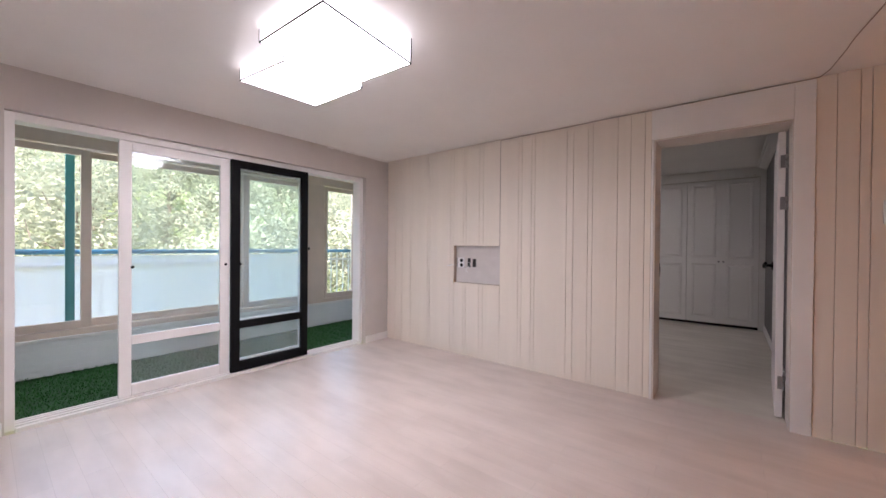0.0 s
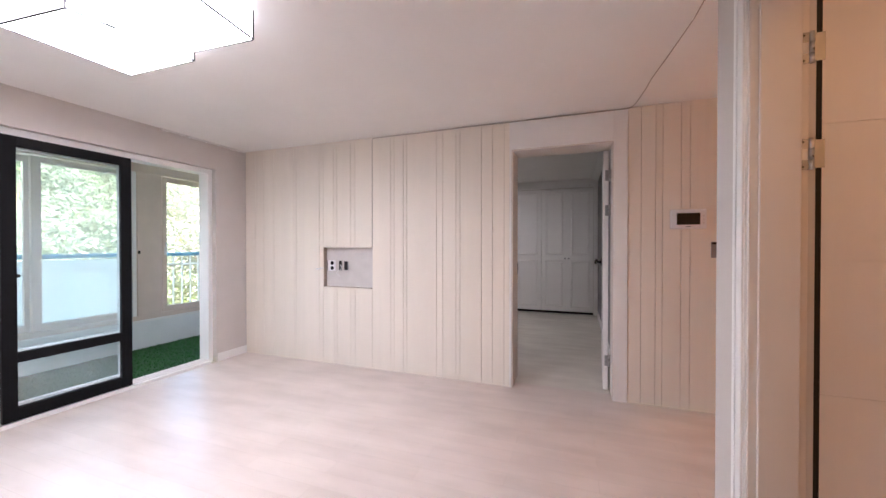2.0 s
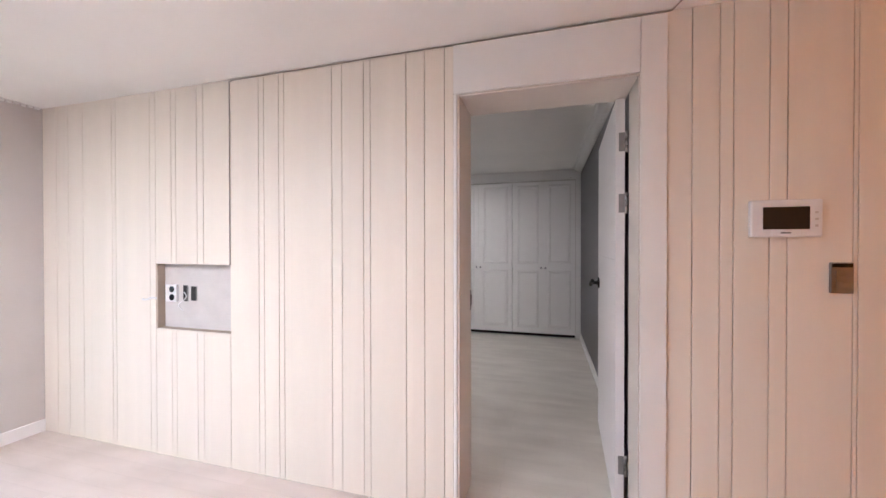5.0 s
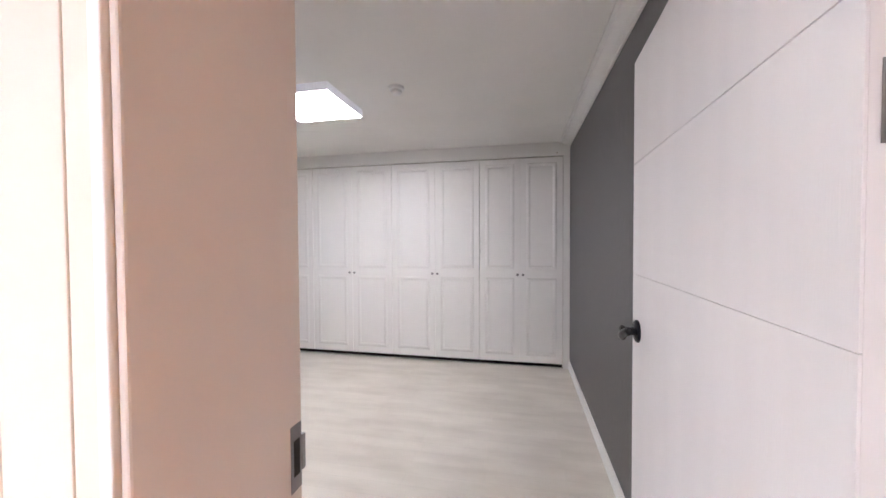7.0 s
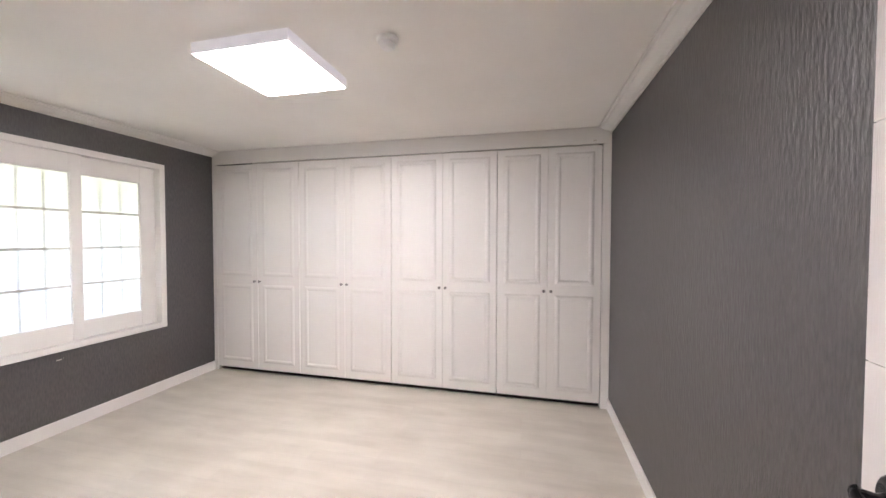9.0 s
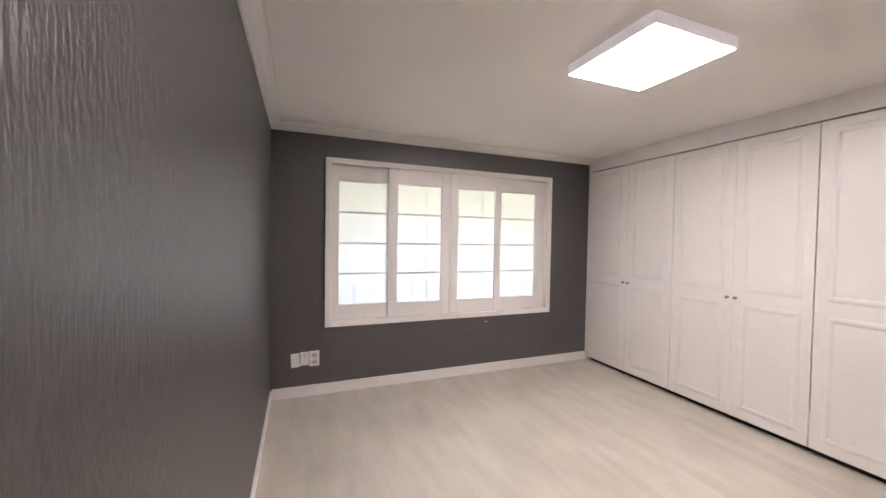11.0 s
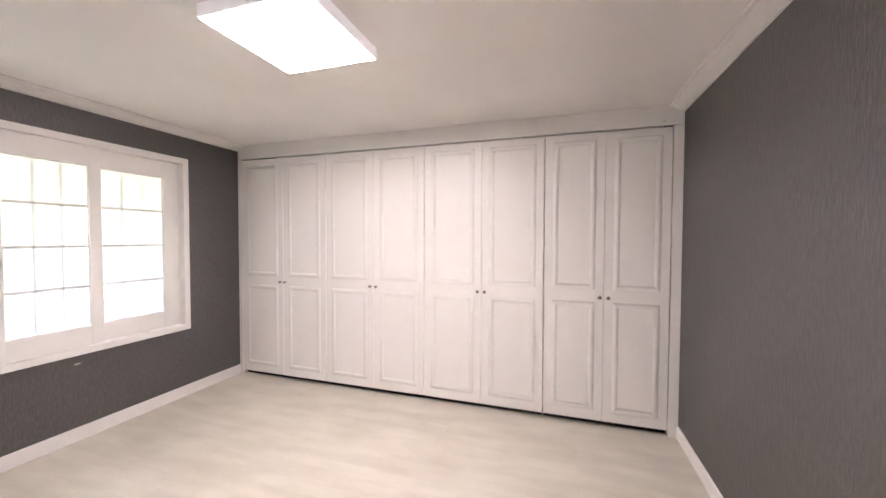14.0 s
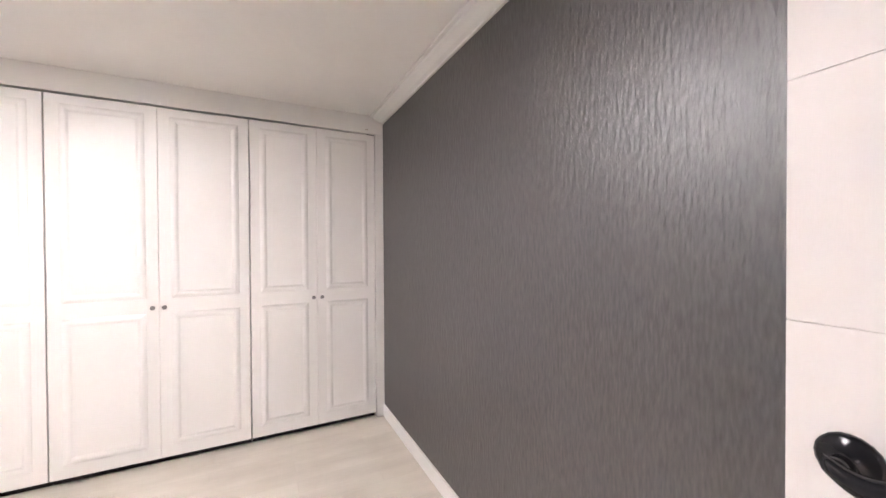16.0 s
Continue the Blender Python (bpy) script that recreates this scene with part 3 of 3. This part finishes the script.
# ---- bedroom fittings ----
lampb = thing("ceiling_light", "square white ceiling light, switched on", "ceiling light", (1.935, 2.155, HB))
part("housing", boxes((-0.270, 0.270, -0.270, 0.270, -0.056, 0), bevel=0.004), M_GLOW_RIM, lampb, "faintly glowing white acrylic rim")
part("diffuser", boxes((-0.262, 0.262, -0.262, 0.262, -0.060, -0.0561), bevel=0.001), M_GLOW_BED, lampb, "glowing opal diffuser")
smoke = thing("smoke_detector", "round white smoke detector on the ceiling", "smoke detector", (2.606, 2.078, HB))
part("base", lathe(bmesh.new(), [(0.052, 0), (0.052, -0.016), (0.047, -0.02)], Matrix(), 28), M_PLASTIC, smoke, smooth=False)
part("sensor_head", lathe(bmesh.new(), [(0.030, -0.0201), (0.036, -0.026), (0.036, -0.040), (0.024, -0.050), (0.008, -0.052)], Matrix(), 24), M_PLASTIC, smoke)

outlet = thing("wall_socket", "white double socket plate low on the dark wall", "wall socket", (BX0, 0, 0))
part("plate", boxes((0, 0.011, 0.592, 0.677, 0.268, 0.405), bevel=0.003), M_PLASTIC, outlet)
for z in (0.305, 0.366):
    s = part("socket", lathe(bmesh.new(), [(0.024, 0), (0.024, 0.001), (0.020, 0.002)], pose(0.0112, 0.635, z, 0, 90, 0), 20), M_PLATE, outlet)
    for dy in (-0.0095, 0.0095):
        part("hole", lathe(bmesh.new(), [(0.004, 0), (0.004, 0.0006)], pose(0.0134, 0.635 + dy, z, 0, 90, 0), 8), M_DARK, s)
tv_plate = thing("wall_plate", "white aerial plate beside the socket", "wall plate", (BX0, 0, 0))
part("plate", boxes((0, 0.010, 0.514, 0.588, 0.280, 0.402), bevel=0.003), M_PLASTIC, tv_plate)
part("jack", lathe(bmesh.new(), [(0.006, 0), (0.005, 0.008)], pose(0.0101, 0.551, 0.362, 0, 90, 0), 12), M_STEEL, tv_plate)
part("label_strip", boxes((0.0101, 0.0106, 0.536, 0.570, 0.378, 0.384)), M_PLATE, tv_plate)
blank = thing("wall_plate", "blank white cover plate hanging slightly crooked", "wall plate", (BX0, 0.473, 0.331))
part("plate", boxes((0, 0.010, -0.036, 0.036, -0.062, 0.062), bevel=0.003), M_PLASTIC, blank)
blank.matrix_basis = pose(BX0, 0.473, 0.331, 3, 0, 0)
chip = thing("plaster_chip", "small torn spot in the dark wallpaper", "wall damage", (BX0, 2.385, 0.548))
part("spot", boxes((0.0, 0.0012, -0.018, 0.016, -0.005, 0.004), (0.0, 0.001, 0.02, 0.026, 0.004, 0.009), bevel=0.0004), M_PLATE, chip)

# ---- living room lamp ----
lampa = thing("ceiling_light", "two-square white box ceiling light, switched on", "ceiling light", (0, 0, H))


def glow_box(x0, x1, y0, y1, low, top):
    """Opal box; low holds the heights of its slightly sagging lower corners, going round from (x0, y0)."""
    foot = ((x0, y0), (x1, y0), (x1, y1), (x0, y1))
    bm = bmesh.new()
    lo = [bm.verts.new((x, y, z + 0.002)) for (x, y), z in zip(foot, low)]
    hi = [bm.verts.new((x, y, top)) for x, y in foot]
    bm.faces.new(hi)
    for k in range(4):
        bm.faces.new((lo[k], lo[(k + 1) % 4], hi[(k + 1) % 4], hi[k]))
    bm.faces.new(lo[::-1])
    s = part("shade", bm, M_GLOW_SIDE, lampa, "glowing white acrylic shade")
    bm = bmesh.new()
    cx, cy = (x0 + x1) / 2, (y0 + y1) / 2
    ring4 = [(cx + (x - cx) * 0.99, cy + (y - cy) * 0.99) for x, y in foot]
    a = [bm.verts.new((x, y, z - 0.001)) for (x, y), z in zip(ring4, low)]
    b = [bm.verts.new((x, y, z + 0.001)) for (x, y), z in zip(ring4, low)]
    bm.faces.new(a), bm.faces.new(b[::-1])
    for k in range(4):
        bm.faces.new((a[k], a[(k + 1) % 4], b[(k + 1) % 4], b[k]))
    part("diffuser", bm, M_GLOW, s)
    for k in range(4):
        (xa, ya), (xb, yb) = foot[k], foot[(k + 1) % 4]
        za, zb = low[k], low[(k + 1) % 4]
        part("edge_wire", tube(bmesh.new(), (xa, ya, za), (xa, ya, top), 0.0040, n=6), M_DARK, s)
        part("edge_wire", tube(bmesh.new(), (xa, ya, za), (xb, yb, zb), 0.0046, n=6), M_DARK, s)


glow_box(1.652, 2.200, -2.432, -1.908, (-0.082, -0.100, -0.146, -0.128), -0.016)
glow_box(1.125, 1.645, -2.303, -1.778, (-0.082, -0.124, -0.082, -0.076), -0.010)
part("backplate", boxes((1.30, 1.64, -2.2, -2.0, -0.0099, 0), (1.66, 2.05, -2.2, -2.0, -0.0159, 0)), M_PLASTIC, lampa)

# ---- fittings on the panelled wall ----
recess = thing("wall_recess_plate", "bare grey backing plate in a cut-out of the panelling", "backing plate", (0, 0.0598, 0))
part("plate", boxes((1.077, 1.665, -0.002, 0.0, 0.800, 1.207)), M_PLATE, recess)
sock = thing("wall_socket", "loose white double socket hanging in the cut-out", "wall socket", (1.150, 0.0575, 1.02))
part("body", boxes((-0.048, 0.046, -0.020, 0.0, -0.055, 0.055), bevel=0.004), M_PLASTIC, sock)
for z in (-0.026, 0.026):
    part("socket", lathe(bmesh.new(), [(0.02, 0), (0.02, 0.002)], pose(0.01, -0.0201, z, 90, 0, 0), 18), M_BLACK, sock)
part("bracket", boxes((-0.062, -0.0481, -0.010, 0.0, -0.05, 0.05), bevel=0.001), M_BLACK, sock)
for n, x, w, h in (("cable_hole", 1.248, 0.034, 0.10), ("cable_hole", 1.317, 0.042, 0.09)):
    c = thing(n, "dark rectangular cable opening in the backing plate", "cable opening", (x, 0.0576, 1.02))
    part("opening", boxes((-w / 2, w / 2, -0.0016, 0, -h / 2, h / 2)), M_DARK, c)
    part("rim", boxes((w / 2, w / 2 + 0.006, -0.004, 0, -h / 2, h / 2)), M_STEEL, c)


def cable(name, label, pts, r, material=M_CABLE):
    cu = bpy.data.curves.new(name, "CURVE")
    cu.dimensions, cu.bevel_depth, cu.bevel_resolution = "3D", r, 2
    s = cu.splines.new("POLY")
    s.points.add(len(pts) - 1)
    for p, c in zip(s.points, pts):
        p.co = (*c, 1)
    cu.materials.append(material)
    return tagged(new(name, cu), label, "cable")


cable("loose_wire", "thin bare wire curling out of the cut-out", [(1.25 + 0.03 * math.sin(k * 0.7), 0.045 - 0.012 * math.sin(k * 0.3), 1.03 - 0.013 * k) for k in range(10)], 0.0025, M_PLASTIC)
cable("loose_wire", "white wire stub bent out at the socket's edge", [(1.09 - 0.012 * k, -0.006 - 0.006 * k, 0.99 + 0.006 * math.sin(k)) for k in range(7)], 0.006, M_PLASTIC)
rng = random.Random(4)
run = [(1.668, -0.005, 1.21), (1.668, -0.005, 1.7), (1.669, -0.005, 2.285)]
run += [(1.70 + 0.15 * k, -0.008, 2.291 + rng.uniform(-0.003, 0.003)) for k in range(16)]
run += [(3.96, -0.012, 2.293)] + [(3.985 + 0.012 * k + rng.uniform(-0.006, 0.006), -0.10 - 0.13 * k, 2.296) for k in range(11)]
cable("surface_cable", "thin grey cable running along the ceiling edge", run, 0.0032)
rag = bmesh.new()
for k in range(26):
    y = -0.02 - k * 0.035
    box(rag, 0.0, 0.012 + rng.uniform(0, 0.012), y - 0.022, y, H - 0.010 - rng.uniform(0, 0.010), H - 0.001)
structure("trim_torn_edge", rag, M_TRIM, "ragged torn paper edge under the ceiling")

intercom = thing("intercom", "white wall intercom with a dark screen", "intercom", (0, 0, 0))
part("housing", boxes((4.231, 4.459, -0.026, -0.001, 1.352, 1.496), bevel=0.006), M_PLASTIC, intercom)
part("screen", boxes((4.270, 4.418, -0.0275, -0.0261, 1.382, 1.468), bevel=0.0006), M_SCREEN, intercom, "dark glossy screen")
for z in (1.395, 1.420, 1.445):
    part("button", boxes((4.434, 4.444, -0.0272, -0.0261, z - 0.004, z + 0.004), bevel=0.0004), M_PLATE, intercom)
part("nameplate", boxes((4.328, 4.360, -0.0268, -0.0261, 1.366, 1.370)), M_BLACK, intercom)
switch = thing("light_switch", "metal-framed three-button light switch", "light switch", (0, 0, 0))
part("frame", boxes((4.490, 4.560, -0.012, -0.001, 1.140, 1.256), bevel=0.003), M_STEEL, switch)
part("cap", boxes((4.494, 4.556, -0.0135, -0.0121, 1.238, 1.252), bevel=0.0006), M_BLACK, switch, "dark top band")
for k in range(3):
    part("button", boxes((4.506, 4.546, -0.0150, -0.0121, 1.160 + 0.024 * k, 1.181 + 0.024 * k), bevel=0.001), M_STEEL, switch)
hs = thing("light_switch", "small switch plate on the hall wall", "light switch", (6.52, HY, 1.15))
part("plate", boxes((-0.04, 0.04, -0.012, 0, -0.07, 0.07), bevel=0.003), M_STEEL, hs)
part("button", boxes((-0.02, 0.02, -0.015, -0.0121, -0.04, 0.04), bevel=0.002), M_PLASTIC, hs)
kl = thing("ceiling_light", "round warm side-room ceiling light, switched on", "ceiling light", (4.75, -3.2, H))
part("shade", lathe(bmesh.new(), [(0.16, 0), (0.16, -0.02), (0.13, -0.05), (0.05, -0.06)], Matrix(), 28), M_HALL_GLOW, kl)
hl = thing("ceiling_light", "round warm hall ceiling light, switched on", "ceiling light", (5.9, 0.4, H))
part("shade", lathe(bmesh.new(), [(0.16, 0), (0.16, -0.02), (0.13, -0.05), (0.05, -0.06)], Matrix(), 28), M_HALL_GLOW, hl)

# ---- balcony doors ----
structure("door_frame_3", boxes((-0.19, -0.055, OY0, OY0 + 0.045, 0, OZ), (-0.19, -0.055, OY1 - 0.045, OY1, 0, OZ), (-0.19, -0.055, OY0 + 0.045, OY1 - 0.045, OZ - 0.05, OZ), (-0.19, -0.015, OY0 + 0.045, OY1 - 0.045, -0.03, 0.022),
          (-0.145, -0.14, OY0 + 0.045, OY1 - 0.045, 0.022, 0.034), (-0.10, -0.095, OY0 + 0.045, OY1 - 0.045, 0.022, 0.034), (-0.05, -0.045, OY0 + 0.045, OY1 - 0.045, 0.022, 0.034), bevel=0.002), M_TRIM, "white balcony door frame with sliding tracks")


def slider(name, label, y0, y1, x, material, group="balcony sliding doors"):
    d = thing(name, label, "sliding door", (x, 0, 0), group)
    d["kind"] = "structure"
    s, z0, z1 = 0.075, 0.03, 1.975
    part("door_frame", boxes((0, 0.036, y0, y0 + s, z0, z1), (0, 0.036, y1 - s, y1, z0, z1), (0, 0.036, y0 + s, y1 - s, z1 - 0.07, z1), (0, 0.036, y0 + s, y1 - s, z0, z0 + 0.09), (0, 0.036, y0 + s, y1 - s, 0.425, 0.495), bevel=0.003), material, d)
    for a, b in ((z0 + 0.09, 0.425), (0.495, z1 - 0.07)):
        p = part("pane", boxes((0.015, 0.020, y0 + s, y1 - s, a, b)), M_GLASS_DOOR, d)
        p.visible_shadow = False
    for y in (y0 + s + 0.004, y1 - s * 0.4):
        part("finger_pull", lathe(bmesh.new(), [(0.012, 0), (0.012, 0.003), (0.007, 0.006)], pose(0.036, y, 1.02, 0, 90, 0), 14), M_BLACK, d)
    return d


slider("door_3", "white framed sliding glass balcony door, pushed half open", -2.66, -1.895, -0.105, M_TRIM)
slider("door_4", "black framed sliding glass balcony door", -1.895, -1.135, -0.056, M_BLACK_FRAME)
slider("door_5", "white framed sliding glass door behind the black one", -1.87, -1.10, -0.150, M_TRIM)

# ---- balcony windows ----
bwin = thing("window_2", "beige aluminium balcony windows with sliding sashes", "window", (PX, 0, 0))
bwin["kind"] = "structure"
part("window_frame", boxes((-0.13, 0.01, -4.05, 4.4, 0.33, 0.385), (-0.13, 0.01, -4.05, 4.4, 2.11, 2.26), (-0.13, 0.01, 0.55, 0.60, 0.385, 2.11), (-0.13, 0.01, -4.05, -4.0, 0.385, 2.11), bevel=0.004), M_ALU, bwin)


def balcony_sash(y0, y1, x, s=0.06, s1=None):
    s1 = s1 or s
    f = part("sash", boxes((x, x + 0.04, y0, y0 + s, 0.39, 2.10), (x, x + 0.04, y1 - s1, y1, 0.39, 2.10), (x, x + 0.04, y0 + s, y1 - s1, 0.39, 0.46), (x, x + 0.04, y0 + s, y1 - s1, 2.04, 2.10), bevel=0.003), M_ALU, bwin)
    p = part("pane", boxes((x + 0.018, x + 0.023, y0 + s, y1 - s1, 0.46, 2.04)), M_GLASS, f)
    p.visible_shadow = False
    return f


balcony_sash(-3.95, -2.63, -0.05, 0.06, 0.075)
balcony_sash(-2.70, -1.16, -0.10, 0.06, 0.09)
balcony_sash(-1.22, -0.375, -0.05, 0.075, 0.06)
part("mullion", boxes((-0.12, 0.012, -0.328, -0.05, 0.385, 2.11), bevel=0.006), M_ALU, bwin, "wide beige corner panel")
part("lock", boxes((0.012, 0.022, -0.322, -0.300, 1.13, 1.17), bevel=0.002), M_BLACK, bwin, "small black lock")
part("strip", boxes((-0.11, 0.006, -0.372, -0.332, 0.385, 2.11), bevel=0.003), M_TRIM, bwin, "white filler strip")
balcony_sash(-0.035, 0.545, -0.04, 0.05)
# solid teal strip standing in for the green reflective edge of the sash glass
part("glass_edge", boxes((-0.135, -0.115, -2.80, -2.735, 0.40, 2.09), bevel=0.002), M_TEAL, bwin, "teal sash edge")
for y, z in ((-0.40, 1.14), (-0.012, 1.16)):
    hnd = part("handle", boxes((0.012, 0.022, y - 0.013, y + 0.013, z - 0.05, z + 0.05), bevel=0.003), M_PLASTIC, bwin, "white window handle")
    part("lever", boxes((0.022, 0.036, y - 0.008, y + 0.008, z - 0.01, z + 0.11), bevel=0.003), M_PLASTIC, hnd)
structure("window_sill", boxes((PX - 0.02, PX + 0.025, -4.05, 4.4, 0.300, 0.329), bevel=0.003), M_TRIM, "white sill under the balcony windows")

parapet = bpy.data.objects["balcony_parapet"]
for k in range(5):
    part("board", boxes((PX + 0.0005, PX + 0.006, -4.09, 4.39, -0.016 + 0.063 * k, 0.0435 + 0.063 * k), bevel=0.0015), M_PARAPET, parapet)

# artificial turf
turf = tagged(part("artificial_turf", boxes((PX + 0.007, -0.2, -4.09, 0.61, -0.0299, -0.018)), M_TURF), "bright green artificial turf on the balcony floor", "artificial turf", kind="stuff")
rng = np.random.default_rng(3)
n = 26000
bx, by = rng.uniform(PX + 0.004, -0.204, n), rng.uniform(-3.9, 0.60, n)
an, hh, ln = rng.uniform(0, 6.283, n), rng.uniform(0.012, 0.026, n), rng.uniform(-0.012, 0.012, (n, 2))
wv = 0.0035
v = np.stack([np.stack([bx - wv * np.cos(an), by - wv * np.sin(an), np.full(n, -0.019)], 1), np.stack([bx + wv * np.cos(an), by + wv * np.sin(an), np.full(n, -0.019)], 1), np.stack([bx + ln[:, 0], by + ln[:, 1], -0.019 + hh], 1)], 1).reshape(-1, 3)
me = bpy.data.meshes.new("turf_blades")
me.from_pydata(v.tolist(), [], np.arange(3 * n).reshape(-1, 3).tolist())
me.materials.append(M_BLADE)
blades = tagged(new("turf_blades", me), kind="stuff")
blades.parent = turf

# outside railing
rail = thing("railing", "blue handrail on thin white bars outside the windows", "railing", (PX - 0.42, 0, 0))
part("handrail", boxes((-0.03, 0.03, -4.6, 3.2, 1.085, 1.135), bevel=0.012), M_BLUE, rail)
part("middle_rail", boxes((-0.012, 0.012, -4.6, 3.2, 0.955, 0.98), bevel=0.004), M_PARAPET, rail)
part("lower_rail", boxes((-0.015, 0.015, -4.6, 3.2, 0.20, 0.23), bevel=0.004), M_PARAPET, rail)
part("slab_edge", boxes((-0.08, 0.27, -4.6, 3.2, -0.2, 0.05)), M_PARAPET, rail)
bar = mesh("bar", boxes((-0.007, 0.007, -0.007, 0.007, 0.23, 1.085)), M_PARAPET)
for k in range(64):
    piece("bar", bar, rail, (0, -4.55 + 0.12 * k, 0))
part("screen_panel", boxes((0.020, 0.026, -4.58, 0.05, 0.10, 1.07)), M_FROST, rail, "white translucent wind screen tied to the bars")

# ---- outdoors ----
gx, gz = (400, -3, -11, -16, -30, -60, -110, -700), (-6, -6, -5.5, -4, 2.5, 13, 22, 24)
gm = bmesh.new()
rows = [[gm.verts.new((x, y, z)) for y in (-600, -120, -60, -20, 20, 60, 120, 600)] for x, z in zip(gx, gz)]
for a, b in zip(rows, rows[1:]):
    for i in range(7):
        gm.faces.new((a[i], a[i + 1], b[i + 1], b[i]))
structure("ground", gm, M_GREEN, "grassy ground rising to a wooded hill")
structure("road", boxes((-9.5, -4.5, -60, 60, -5.97, -5.93)), M_GROUND, "pale concrete road below the balcony")


def tree(seed, height, spread):
    r = random.Random(seed)
    t = thing("tree", "leafy spring tree with yellow-green foliage on the hillside", "tree", group="trees on the hill")
    bm = bmesh.new()
    tube(bm, (0, 0, -0.5), (0.1, 0.1, height * 0.45), 0.16, 0.10, 8)
    tips = []
    for k in range(11):
        a, h0 = r.uniform(0, 6.28), height * r.uniform(0.18, 0.5)
        tip = Vector((math.cos(a) * spread * r.uniform(0.4, 0.95), math.sin(a) * spread * r.uniform(0.4, 0.95), h0 + height * r.uniform(0.1, 0.45)))
        tube(bm, (0.1 * h0 / height, 0, h0), tip, 0.055, 0.015, 5)
        tips.append(tip)
    tips.append(Vector((0, 0, height * 0.95)))
    part("trunk", bm, M_BARK, t)
    vs, fs = [], []
    for tip in tips:
        for c in range(7):
            cc = tip + Vector((r.gauss(0, 0.55), r.gauss(0, 0.55), r.gauss(0, 0.5)))
            for _ in range(34):
                p = cc + Vector((r.gauss(0, 0.3), r.gauss(0, 0.3), r.gauss(0, 0.24)))
                u = Vector((r.gauss(0, 1), r.gauss(0, 1), r.gauss(0, 0.6))).normalized()
                w = u.orthogonal().normalized()
                s = r.uniform(0.07, 0.15)
                i = len(vs)
                vs += [p - u * s, p + w * s * 0.5, p + u * s, p - w * s * 0.5]
                fs.append((i, i + 1, i + 2, i + 3))
    me = bpy.data.meshes.new("crown")
    me.from_pydata([tuple(q) for q in vs], [], fs)
    me.materials.append(M_LEAF)
    new("crown", me).parent = t
    return t


kinds = [tree(k, (6.5, 5.5, 7.5, 5.0)[k], (2.3, 2.6, 2.4, 2.1)[k]) for k in range(4)]
r = random.Random(11)
spots = []
for row, x in enumerate((-14, -17, -20.5, -24.5, -29, -35, -42)):
    y, step = -30 - row * 3, 2.9 + row * 0.35
    while y < 26 + row * 5:
        spots.append((x + r.uniform(-1.2, 1.2), y + r.uniform(-0.8, 0.8)))
        y += step
for i, (x, y) in enumerate(spots):
    z = float(np.interp(-x, [-q for q in gx], gz))
    m = pose(x, y, z - 0.2, 0, 0, r.uniform(0, 360))
    if i < 4:
        kinds[i].matrix_basis = m
    else:
        copy_thing(kinds[i % 4], m )

# ---- panelling, plank by plank ----
panel_wall = bpy.data.objects["wall_tv"]
CUTS = (0.0, 0.145, 0.267, 0.413, 0.690, 0.725, 1.028, 1.0765, 1.208, 1.246, 1.414, 1.464, 1.6655, 1.871, 1.908, 2.009, 2.044, 2.350, 2.411, 2.539, 2.578, 2.778, 2.877, 2.980, 3.026)
RIGHT = (3.946, 4.039, 4.137, 4.184, 4.304, 4.362, 4.564, 4.579, HX)
for row in (CUTS, RIGHT):
    for a, b in zip(row, row[1:]):
        g = 0.0015
        spans = ((0.0, 0.799), (1.2085, H)) if a > 1.07 and b < 1.67 else ((0.0, H),)
        for z0, z1 in spans:
            part("plank", boxes((a + g, b - g, 0.0, 0.0118, z0, z1), bevel=0.0015), M_PLANK, panel_wall)
structure("trim_wall_end", boxes((HX, HX + 0.006, -0.002, 0.136, 0, H)), M_ORANGE, "end strip of the panelled wall")
